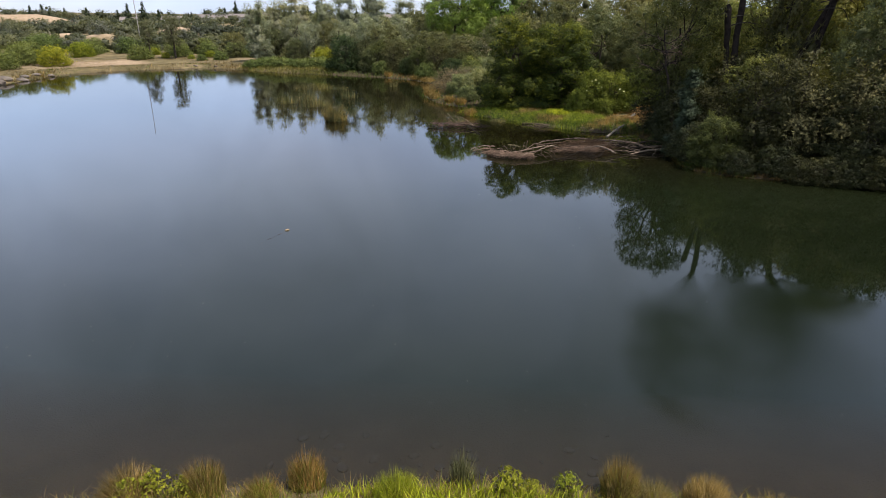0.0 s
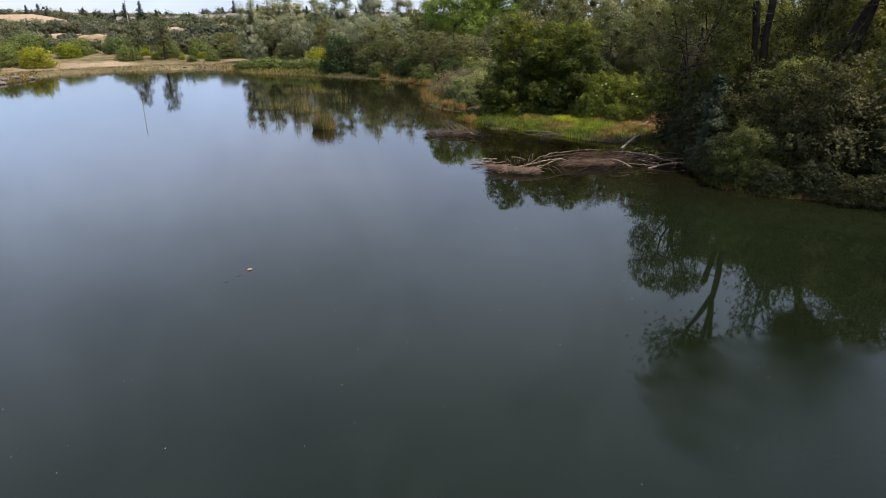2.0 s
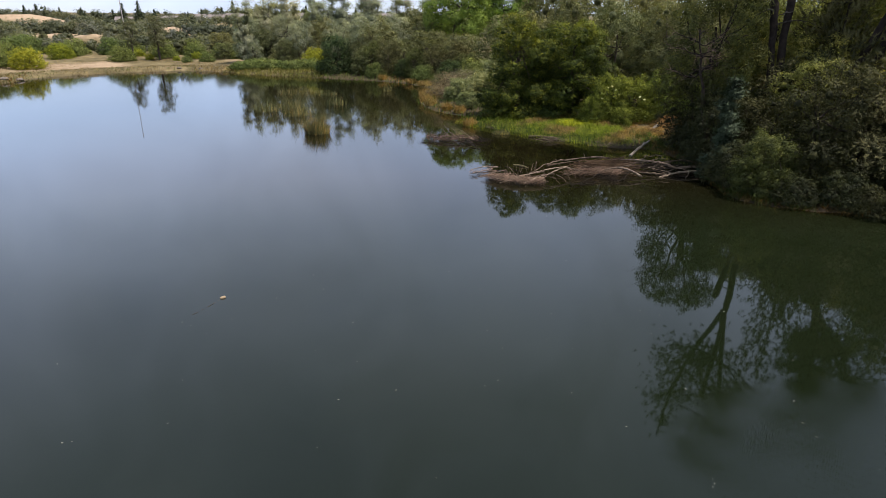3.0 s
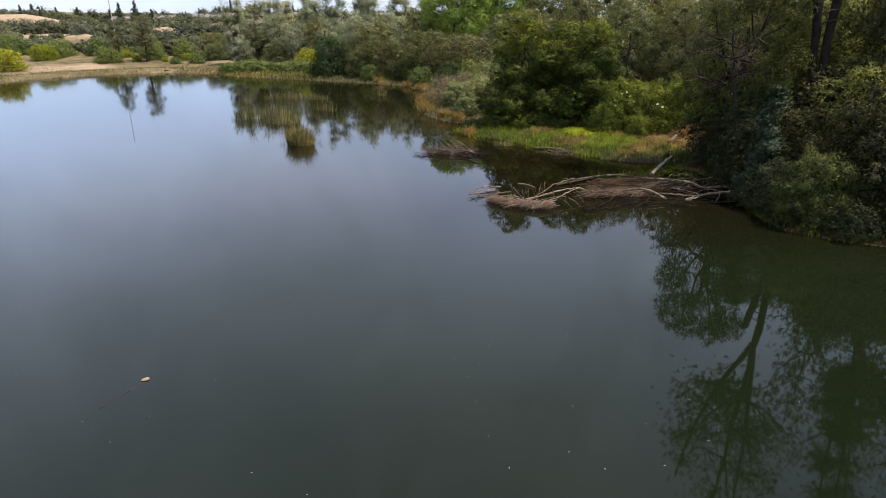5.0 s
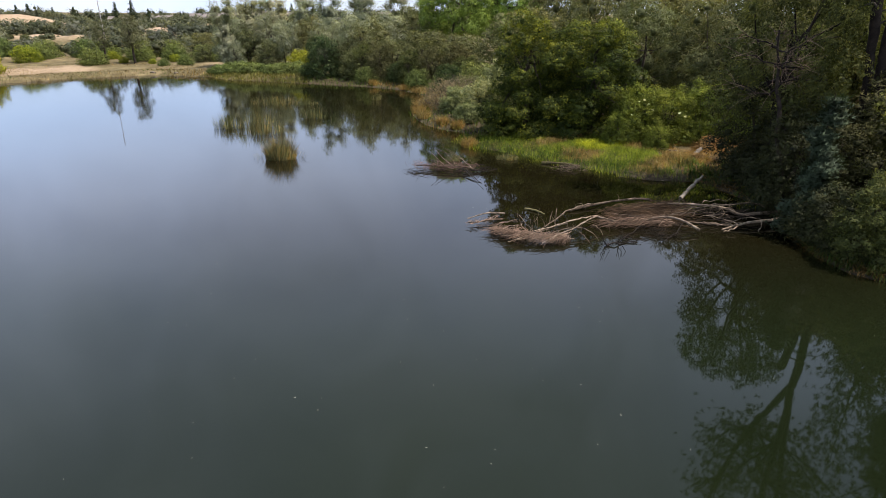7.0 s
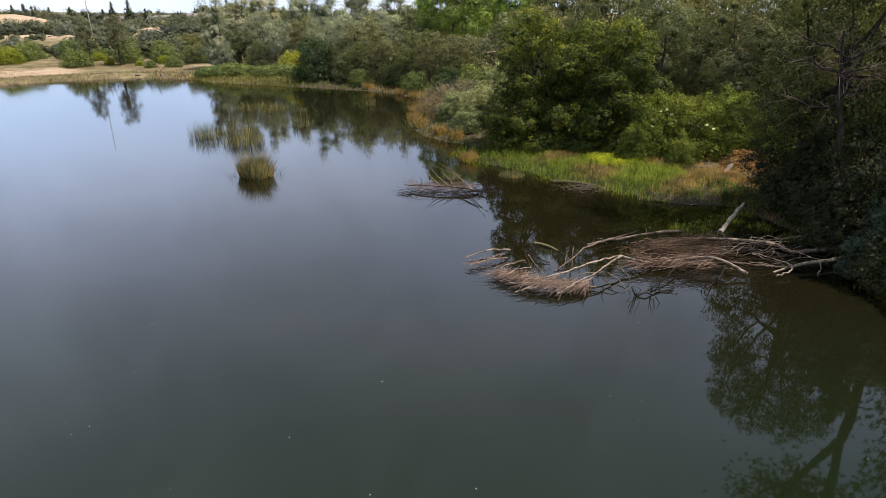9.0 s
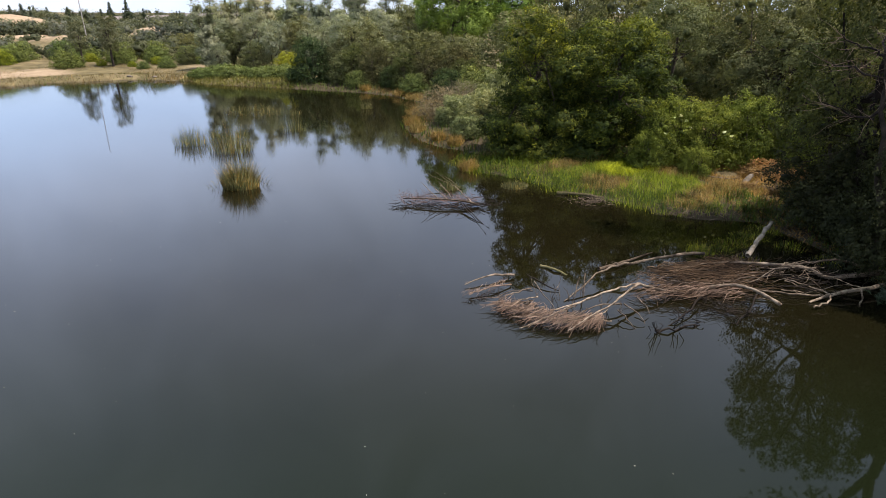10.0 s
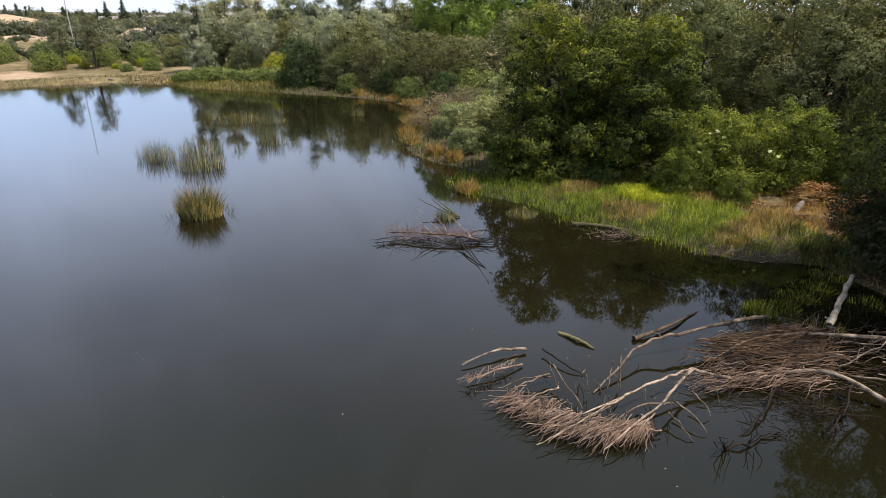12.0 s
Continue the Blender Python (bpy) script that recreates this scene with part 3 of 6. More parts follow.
def blades(xy, z, height, lean, width, fan=0.0, centre=None):
    """Tapered, bent blades: two quads each. xy: n x 2 feet; z: n."""
    n = len(xy)
    a = RNG.uniform(0, 2 * np.pi, n)
    if centre is not None:
        out = xy - np.asarray(centre)
        a = np.where(RNG.uniform(0, 1, n) < 0.75, np.arctan2(out[:, 1], out[:, 0]) + RNG.normal(0, 0.5, n), a)
    h = height * RNG.uniform(0.55, 1.15, n)
    l = h * (lean * RNG.uniform(0.1, 1.0, n))
    if centre is not None and fan:
        l = l + fan * np.linalg.norm(out, axis=1)
    dx, dy = np.cos(a), np.sin(a)
    b = RNG.uniform(0, 2 * np.pi, n)
    wx, wy = np.cos(b) * width, np.sin(b) * width
    f = np.stack([xy[:, 0], xy[:, 1], z], 1)
    m = f + np.stack([dx * l * 0.35, dy * l * 0.35, h * 0.6], 1)
    t = f + np.stack([dx * l, dy * l, h], 1)
    w = np.stack([wx, wy, wx * 0], 1)
    v = np.stack([f - w, f + w, m + w * 0.7, m - w * 0.7, t + w * 0.12, t - w * 0.12], 1).reshape(-1, 3)
    k = np.arange(n)[:, None] * 6
    q = np.concatenate([k + [[0, 1, 2, 3]], k + [[3, 2, 4, 5]]], 0)
    return v, q


def blade_mesh(name, v, q, mat):
    """Blades shaded softly, each of its own tone."""
    n = len(v) // 6
    nv = unit(RNG.normal(0, 0.7, (n, 3)) + (0, -0.1, 0.6))
    return leafy(name, v, q, np.repeat(nv, 6, 0), np.repeat(RNG.beta(1.8, 1.8, n), 6), mat)


# ---- ground ----
SHORE = [(-30, 7.5), (-15, 8.8), (-9.2, 9.4), (-6.9, 9.9), (-3.1, 10.3), (-0.5, 10.6), (2.2, 10.6), (5.9, 10.6), (9, 10.3),
         (15, 10.6), (24, 13), (32, 19), (35, 28), (30, 36), (26.5, 37.8), (21.5, 39.6), (18.2, 40.4), (15.7, 41.8), (15.1, 44.2),
         (15.5, 47.0), (16.3, 49.2), (16.2, 51.4), (15.3, 53.4), (14.7, 55.4), (14.3, 56.4), (13.0, 56.6), (11.4, 56.7), (9.9, 57.4), (8.5, 59.0)]
SHORE += [(7.0, 60.2), (5.1, 61.2), (3.9, 62.8), (2.5, 64.3), (0.5, 65.3), (-1.2, 66.7), (-1.6, 69), (-1.6, 72.5), (-3.4, 73.6), (-5.4, 76), (-6.6, 79),
          (-7.9, 83.5), (-7, 93), (-7.3, 98.3), (-12, 105.3), (-16, 108.2), (-20, 110), (-29, 113), (-37, 115.6), (-43, 117.2),
          (-48, 121.6), (-59, 123), (-68, 117), (-75, 107), (-74.5, 95), (-73, 86), (-80, 76), (-88, 55), (-80, 28), (-55, 12)]


def shore_distance(x, y):
    """Metres from the waterline: positive on land."""
    P = np.array(SHORE, dtype=float)
    Q = np.roll(P, -1, 0)
    best = np.full(x.shape, 1e9)
    inside = np.zeros(x.shape, dtype=bool)
    for (ax, ay), (bx, by) in zip(P, Q):
        dx, dy = bx - ax, by - ay
        u = np.clip(((x - ax) * dx + (y - ay) * dy) / (dx * dx + dy * dy), 0, 1)
        best = np.minimum(best, np.hypot(x - ax - u * dx, y - ay - u * dy))
        cross = (ay > y) != (by > y)
        inside ^= cross & (x < dx * (y - ay) / (dy if dy else 1e-9) + ax)
    return np.where(inside, -best, best)


def smooth(a, b, v):
    u = np.clip((v - a) / (b - a), 0, 1)
    return u * u * (3 - 2 * u)


MOUNDS = [(-262, 352, 6.2, 26, 18), (-300, 345, 4.0, 24, 16), (-131, 258, 3.4, 9, 7), (-138, 215, 2.4, 7, 5), (-165, 235, 1.8, 14, 6)]


def terrain(x, y):
    x, y = np.asarray(x, dtype=float), np.asarray(y, dtype=float)
    d = shore_distance(x, y)
    wob = 0.5 * np.sin(x * 0.9 + y * 0.37) + 0.5 * np.sin(y * 1.1 - x * 0.53)
    land = 0.02 + np.minimum(0.16 * d, 0.5) + 0.03 * np.minimum(d, 25) * (1 + 0.3 * wob)
    right = smooth(5, 30, x - 12) * smooth(140, 60, y)
    land = land + right * np.minimum(d, 40) * 0.08
    far = smooth(150, 420, y) * (5.5 + 1.5 * np.sin(x * 0.011 + 1) + 1.2 * np.sin(x * 0.027 + y * 0.013))
    land = land + np.where(d > 0, far, 0) + smooth(380, 470, y) * 2.5 + smooth(470, 1200, y) * 6
    for mx, my, h, rx, ry in MOUNDS:
        land = land + h * np.exp(-(((x - mx) / rx) ** 2 + ((y - my) / ry) ** 2))
    bed = np.maximum(0.22 * d, -2.6) * (1 + 0.12 * wob) - 0.02
    return np.where(d > 0, land, bed)


def height_at(x, y):
    return float(terrain(np.array([x]), np.array([y]))[0])


def build_ground():
    xs = np.concatenate([np.linspace(-3500, -320, 10)[:-1], np.linspace(-320, -95, 40)[:-1], np.linspace(-95, -16, 66)[:-1],
                         np.linspace(-16, 40, 84)[:-1], np.linspace(40, 160, 40)[:-1], np.linspace(160, 3500, 10)])
    ys = np.concatenate([np.linspace(-3000, -40, 14)[:-1], np.linspace(-40, 4, 23)[:-1], np.linspace(4, 16, 33)[:-1], np.linspace(16, 36, 24)[:-1],
                         np.linspace(36, 80, 62)[:-1], np.linspace(80, 150, 64)[:-1], np.linspace(150, 420, 38)[:-1], np.linspace(420, 4500, 24)])
    X, Y = np.meshgrid(xs, ys)
    Z = terrain(X, Y)
    v = np.stack([X, Y, Z], -1).reshape(-1, 3)
    nx = len(xs)
    i = (np.arange(len(ys) - 1)[:, None] * nx + np.arange(nx - 1)[None, :]).ravel()
    me = mesh_from("ground", v, np.stack([i, i + 1, i + nx + 1, i + nx], 1), GROUND, True)
    d = shore_distance(X, Y).ravel()
    x, y = X.ravel(), Y.ravel()
    bare = 0.9 * smooth(4, 8, d) * smooth(20, 13, d) * smooth(-46, -52, x) * smooth(100, 120, y) * smooth(-0.3, 0.4, np.sin(x * 0.16 + 2.2) + 0.6 * np.sin(x * 0.05 + y * 0.3))
    bare = np.maximum(bare, np.exp(-(((x - 18.8) / 1.9) ** 2 + ((y - 62.6) / 1.1) ** 2)))
    bare = np.maximum(bare, smooth(26, 28, x) * smooth(44, 42, y) * smooth(36, 38, y) * 0.8)
    for mx, my, h, rx, ry in MOUNDS:
        bare = np.maximum(bare, smooth(0.22, 0.5, np.exp(-(((x - mx) / rx) ** 2 + ((y - my) / ry) ** 2))))
    mud = np.maximum(smooth(0.5, -0.3, d), 0.85 * smooth(9, 5, d) * smooth(-38, -34, x) * smooth(34, 38, y))
    # Full mud along the right bank, with its deep shade put in.
    mud = np.maximum(mud, smooth(4, 2, d) * smooth(12, 14, x) * smooth(38, 40, y) * smooth(58, 56, y))
    rust = np.exp(-(((x - 18.6) / 2.4) ** 2 + ((y - 62.8) / 1.9) ** 2))
    rust = np.maximum(rust, np.exp(-(((x - 28.0) / 1.8) ** 2 + ((y - 40.8) / 1.8) ** 2)))
    rust = np.maximum(smooth(0.3, 0.75, rust + 0.18 * np.sin(x * 3.1 + y * 2.0)), 0.3 * smooth(15, 18, x) * smooth(57, 59, y) * smooth(66, 60, y))
    for nm, arr in (("bare", bare), ("mud", mud), ("rust", rust)):
        at = me.attributes.new(nm, "FLOAT", "POINT")
        at.data.foreach_set("value", arr.astype(np.float32))
    tagged(new("ground", me), "dry tan and olive ground sloping round the pond", "ground", kind="structure")


build_ground()
wv = np.array([(-92, 2, 0), (40, 2, 0), (40, 128, 0), (-92, 128, 0)], dtype=float)
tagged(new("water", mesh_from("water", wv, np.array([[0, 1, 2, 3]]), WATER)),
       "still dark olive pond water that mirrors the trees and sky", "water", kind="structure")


# ---- trees and shrubs ----
def plant(proto, x, y, turn=0.0, scale=1.0, label="", tall=1.0, sink=0.0, lean=0.0):
    ob = copy_thing(proto, pose(x, y, height_at(x, y) - sink, 0, lean) @ pose(0, 0, 0, 0, 0, turn) @ Matrix.Diagonal((scale, scale, scale * tall, 1)))
    return tagged(ob, label)


def retire(proto):
    """Takes the pattern itself out of the scene once its copies stand."""
    for o in (*proto.children_recursive, proto):
        bpy.data.objects.remove(o)


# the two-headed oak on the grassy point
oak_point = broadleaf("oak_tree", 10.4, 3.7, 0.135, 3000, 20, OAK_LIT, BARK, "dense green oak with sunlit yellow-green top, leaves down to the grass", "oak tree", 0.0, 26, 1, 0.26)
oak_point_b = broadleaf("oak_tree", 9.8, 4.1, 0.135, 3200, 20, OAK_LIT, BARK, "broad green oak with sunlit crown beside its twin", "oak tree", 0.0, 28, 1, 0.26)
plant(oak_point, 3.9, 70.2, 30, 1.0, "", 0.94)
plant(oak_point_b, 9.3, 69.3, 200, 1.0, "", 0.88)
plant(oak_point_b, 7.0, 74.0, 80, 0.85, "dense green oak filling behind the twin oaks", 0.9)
retire(oak_point)
retire(oak_point_b)

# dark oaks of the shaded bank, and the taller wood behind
near_oak = broadleaf("oak_tree", 7.5, 3.6, 0.13, 1300, 17, OAK_SHADE, DARK_BARK, "dark green live oak in shade on the steep bank", "oak tree", 0.0, 24, 2, 0.27)
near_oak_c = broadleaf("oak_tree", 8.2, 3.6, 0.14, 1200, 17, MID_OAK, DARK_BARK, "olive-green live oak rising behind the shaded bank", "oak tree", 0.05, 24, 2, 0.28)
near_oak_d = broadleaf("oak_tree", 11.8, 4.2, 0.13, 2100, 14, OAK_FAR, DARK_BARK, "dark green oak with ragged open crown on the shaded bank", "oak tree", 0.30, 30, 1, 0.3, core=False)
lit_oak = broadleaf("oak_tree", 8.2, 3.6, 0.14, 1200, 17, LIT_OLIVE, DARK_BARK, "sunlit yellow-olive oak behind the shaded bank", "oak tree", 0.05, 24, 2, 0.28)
for x, y, turn, s, tall in [(31.5, 46.5, 80, 0.85, 0.95), (33.0, 49.5, 300, 1.1, 1.1), (27.8, 53.5, 190, 0.9, 1.1), (36.5, 44.5, 30, 1.0, 1.0), (30.0, 57.0, 240, 1.1, 1.2), (22.8, 57.0, 10, 0.9, 1.1)]:
    plant(lit_oak, x, y, turn, s, "", tall)
retire(lit_oak)
plant(near_oak_d, 17.1, 53.8, 40, 0.92, "", 1.16)
retire(near_oak_d)
near_oak_b = broadleaf("oak_tree", 11.8, 4.2, 0.185, 1300, 13, MID_OAK, DARK_BARK, "tall dark oak with an open, branchy crown", "oak tree", 0.34, 28, 1, 0.3, core=False)
# Oaks at x 26.8 and 30.6 are added to shade the bank.
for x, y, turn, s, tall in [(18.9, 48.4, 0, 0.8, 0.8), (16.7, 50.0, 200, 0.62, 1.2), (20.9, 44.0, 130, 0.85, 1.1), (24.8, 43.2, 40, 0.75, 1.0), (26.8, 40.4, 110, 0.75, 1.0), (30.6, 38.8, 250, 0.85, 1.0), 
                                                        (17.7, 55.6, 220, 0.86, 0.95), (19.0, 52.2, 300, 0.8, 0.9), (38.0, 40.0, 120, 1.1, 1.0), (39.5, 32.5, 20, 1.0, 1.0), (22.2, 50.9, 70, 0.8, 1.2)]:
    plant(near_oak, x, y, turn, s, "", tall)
for x, y, turn, s, tall in [(23.5, 57.8, 160, 0.92, 1.0), (27.5, 56.0, 280, 1.0, 0.9), (34.0, 58.0, 70, 1.0, 1.05),
                            (40.0, 51.0, 130, 1.0, 0.9), (41.0, 63.0, 220, 1.1, 1.1)]:
    plant(near_oak_b, x, y, turn, s, "", tall)
for x, y, turn, s, tall in [(22.0, 48.8, 60, 0.85, 0.95), (27.0, 48.0, 190, 0.9, 0.85), (24.2, 52.5, 20, 1.0, 0.95)]:
    plant(near_oak_c, x, y, turn, s, "", tall)
retire(near_oak_c)
retire(near_oak)
retire(near_oak_b)

olive_fine = broadleaf("oak_tree", 10.2, 4.7, 0.14, 1500, 18, OLIVE, BARK, "grey-green oak with soft fine-leaved clumps", "oak tree", 0.06, 26, 2, 0.28)
olive = broadleaf("oak_tree", 10.5, 4.8, 0.23, 850, 12, OLIVE, BARK, "grey-green oak with soft rounded clumps", "oak tree", 0.10, 24, 1, 0.42)
olive_b = broadleaf("oak_tree", 9.5, 4.4, 0.23, 850, 12, OLIVE, BARK, "olive-green oak with a low spreading crown", "oak tree", 0.02, 22, 2, 0.42)
for k, (x, y, turn, s, tall) in enumerate([(15.0, 76.0, 20, 1.0, 1.0), (44.0, 69.0, 40, 1.2, 1.2), (47.0, 57.0, 150, 1.1, 1.1), (36.0, 61.0, 250, 1.0, 1.0), (52.0, 82.0, 90, 1.4, 1.3), (25.0, 66.5, 70, 0.95, 1.05), (29.4, 45.4, 200, 0.98, 1.18), (31.5, 66.0, 170, 1.1, 1.15), (21.0, 69.5, 10, 0.85, 0.9), (20.5, 72.5, 140, 1.05, 1.0), (26.5, 74.0, 230, 1.1, 1.05), (13.0, 86.0, 300, 1.1, 1.1),
                                          (21.0, 84.0, 70, 1.15, 1.15), (30.0, 86.0, 160, 1.2, 1.2), (6.0, 88.0, 250, 1.0, 1.0), (38.0, 76.0, 30, 1.2, 1.2),
                                          (3.0, 100.0, 120, 1.0, 0.95), (11.0, 102.0, 320, 1.2, 1.2), (24.0, 101.0, 200, 1.3, 1.3),
                                          (-3.0, 108.0, 10, 0.8, 0.8), (-20.5, 115.4, 120, 0.66, 0.7),  (-9.0, 112.0, 80, 0.85, 0.8), (-14.5, 115.5, 160, 0.8, 0.8),
                                          (6.5, 112.0, 40, 1.0, 0.9), (-19.0, 120.0, 300, 0.95, 0.95), (-34, 133, 60, 0.5, 0.55),
                                          (-42, 131, 110, 0.5, 0.5), (-26, 134, 200, 0.6, 0.6), (-50, 139, 20, 0.5, 0.5), (-12, 128, 10, 1.0, 1.0), (-58, 143, 310, 0.6, 0.6), (-64, 155, 90, 0.7, 0.7)]):
    plant(olive_fine if 9 < x < 33 and y < 76.5 else olive if k % 2 else olive_b, x, y, turn, s, "", tall)
retire(olive)
retire(olive_fine)
retire(olive_b)

# the dense grey stand beyond the hedge
stand = broadleaf("oak_tree", 9.6, 4.0, 0.17, 1000, 12, STAND, BARK, "soft grey-green tree in a dense stand", "oak tree", 0.03, 24, 2, 0.20)
stand_b = broadleaf("oak_tree", 8.4, 3.8, 0.17, 1000, 12, OLIVE, BARK, "olive tree in a dense stand beyond the brambles", "oak tree", 0.03, 22, 3, 0.20)
for k, (x, y, turn, s) in enumerate([(-48.6, 134.5, 0, 0.95), (-45.0, 133.5, 70, 0.8), (-41.5, 135.0, 150, 1.0), (-37.0, 131.5, 230, 0.85), (-33.0, 134.0, 300, 1.0), (-28.5, 129.0, 40, 0.9), (-46.6, 130.5, 110, 0.5), (-39.5, 129.0, 190, 0.6), (-23.0, 127.0, 260, 1.0), (-16.5, 125.0, 330, 1.0), (-9.5, 121.5, 20, 0.95)]):
    plant(stand_b if k % 3 == 1 else stand, x, y, turn, s)
retire(stand)
retire(stand_b)

# bushes on the far point, from deep green to brown-olive
deep = broadleaf("oak_tree", 8.6, 4.6, 0.19, 1500, 12, DEEP, BARK, "very dark green round oak at the water's edge", "oak tree", 0.0, 26, 3, 0.36)
for x, y, turn, s, tall in [(-26.6, 117.0, 0, 0.70, 1.05), (-4.6, 97.5, 20, 0.42, 1.0), (-13.2, 110.6, 150, 0.36, 0.9)]:
    plant(deep, x, y, turn, s, "", tall)
retire(deep)
dark = broadleaf("oak_tree", 8.6, 4.6, 0.20, 1250, 11, OAK_FAR, BARK, "dark olive oak bush above the point's shore", "oak tree", 0.0, 26, 3, 0.42)
for x, y, turn, s, tall in [(-19.4, 115.0, 220, 0.55, 1.15), (-11.0, 109.6, 200, 0.50, 1.1), (-2.4, 102.0, 160, 0.5, 1.0)]:
    plant(dark, x, y, turn, s, "", tall)
retire(dark)
brown = broadleaf("oak_tree", 8.6, 4.2, 0.19, 1200, 11, BROWN_OLIVE, BARK, "brown-olive oak with open twiggy crown on the point", "oak tree", 0.0, 24, 4, 0.40, shoots=20)
for x, y, turn, s, tall in [(-16.2, 113.4, 40, 0.58, 1.1), (-7.6, 107.6, 110, 0.5, 1.2), (-23.2, 118.5, 90, 0.6, 1.1), (-3.6, 105.5, 300, 0.62, 1.1)]:
    plant(brown, x, y, turn, s, "", tall)
retire(brown)
green = broadleaf("shore_bush", 3.8, 3.0, 0.16, 800, 11, SHORE_LEAF, BARK, "low fresh green bush at the point's edge", "bush", 0.0, 18, 4, 0.32)
for x, y, turn, s in [(-18.2, 112.0, 10, 0.55), (-9.4, 105.6, 100, 0.6), (-0.6, 95.5, 250, 0.95), (-5.4, 101.5, 190, 0.6)]:
    plant(green, x, y, turn, s)
retire(green)

# grey pines
gp = pine("pine_tree", 15, 3.6, 0.44, 1700, 6, PINE, BARK, "tall wispy grey-green pine", leaders=3, bare=0.06)
gp_b = pine("pine_tree", 17, 4.2, 0.44, 1900, 6, PINE, BARK, "grey pine with thin see-through crown", leaders=2, bare=0.08)
for k, (x, y, turn, s) in enumerate([(-49.0, 132, 0, 0.74), (-46, 136, 90, 0.85), (-41, 138, 200, 0.8), (-36, 136, 30, 0.75), (-31, 140, 140, 0.9),
                                    (-24, 142, 260, 0.95), (-17, 138, 310, 0.85), (-12, 146, 50, 0.95), (-52, 146, 170, 0.65), (-38, 150, 240, 0.9),
                                    (-27, 154, 20, 1.0), (-5, 134, 100, 0.85), (-48, 152, 300, 0.8), (8, 128, 80, 1.0), (16, 120, 10, 1.0), (-56, 158, 70, 0.6),
                                    (20, 110, 210, 1.0), (30, 118, 300, 1.1)]):
    plant(gp if k % 2 else gp_b, x, y, turn, s)
retire(gp)
retire(gp_b)

# tall pines of the near bank, whose tops show only in the water
tp = pine("pine_tree", 31, 6.4, 0.25, 1350, 12, FEATHER, DARK_BARK, "tall forked pine leaning over the bank", leaders=3, bare=0.60)
plant(tp, 21.5, 52.3, 0, 1.0, "tall forked pine rising over the bank", lean=-3.4)
# Extra trunk added for the forked pine, whose own stem serves the reflection.
upright = hold("pine_snag", 21.4, 52.3, height_at(21.4, 52.3), "dark pine trunk with pale dead limbs, split from the forked pine", "pine tree")
tb = Tubes()
tb.add([(0.1, 0, -0.4), (-0.6, 0, 4.0), (-1.2, 0, 8.6), (-1.5, 0, 10.6)], 0.29, 0.21, 9, 0.03, 4)
part_mesh("trunk", tb.mesh("trunk", DARK_BARK), upright)
leaner = plant(tp, 23.0, 50.8, 140, 0.95, "tall dark pine with dead limbs leaning away from the water", lean=22)
for tree, pts in ((leaner, [(26.0, 50.2, 11.5), (26.9, 50.0, 11.7), (27.8, 49.9, 11.75), (28.5, 49.9, 11.3)]), (leaner, [(25.95, 50.2, 10.9), (26.8, 49.9, 11.1), (27.6, 49.8, 11.0), (28.2, 49.8, 10.0)]),
                  (upright, [(20.2, 52.2, 9.7), (20.9, 52.0, 9.95), (21.7, 51.9, 10.0), (22.7, 51.9, 9.75)]), (upright, [(20.1, 52.2, 10.2), (20.7, 52.0, 10.5), (21.3, 51.9, 10.55)]), (upright, [(20.05, 52.2, 10.4), (19.5, 52.0, 10.7), (18.7, 51.9, 10.3)])):
    back = Matrix.Translation(tree.location).inverted() if tree is upright else tree.matrix_basis.inverted()
    tb = Tubes()
    tb.add([tuple(back @ Vector(q)) for q in pts], 0.06, 0.015, 6, 0.02, 4)
    part_mesh("dead_limb", tb.mesh("dead_limb", GREY_BARK), tree, "bare grey dead limb")
retire(tp)
gr = pine("pine_tree", 27, 3.1, 0.27, 2000, 11, FEATHER, DARK_BARK, "tall slender pine with dense dark crown on the bank", leaders=2, bare=0.45)
plant(gr, 25.8, 50.4, 50, 1.0, lean=6.5)
retire(gr)
fea = pine("pine_tree", 8.5, 3.0, 0.225, 1900, 9, FEATHER, DARK_BARK, "feathery olive-green pine with boughs down to the bank", leaders=1, bare=0.03)
for x, y, turn, s in [(25.6, 42.0, 0, 0.82), (30.6, 41.6, 130, 0.95), (21.6, 45.6, 220, 0.85), (35.5, 37.5, 60, 1.0), (22.6, 43.0, 310, 0.9), (28.2, 43.6, 40, 1.1), (24.6, 46.0, 170, 0.72), (33.2, 40.4, 270, 1.05), (20.0, 50.0, 100, 0.8)]:
    plant(fea, x, y, turn, s)
plant(fea, 25.0, 52.6, 60, 1.25, "tall feathery pine rising behind the bank's oaks", 1.75)
retire(fea)
sap = pine("pine_sapling", 5.6, 0.95, 0.17, 4500, 9, BLUE, BARK, "young blue-green pine standing in the shade", "pine tree", 0.03, 1)
plant(sap, 16.0, 46.9, 0, 1.2)
retire(sap)

# cottonwood
cw = broadleaf("cottonwood_tree", 19, 7.5, 0.27, 1900, 20, COTTON, BARK, "tall bright green cottonwood with airy crown", "cottonwood tree", 0.36, 26, 2, 0.55, core=False)
plant(cw, -4.5, 121, 0, 0.84)
plant(cw, 4.0, 127, 120, 0.9)
retire(cw)

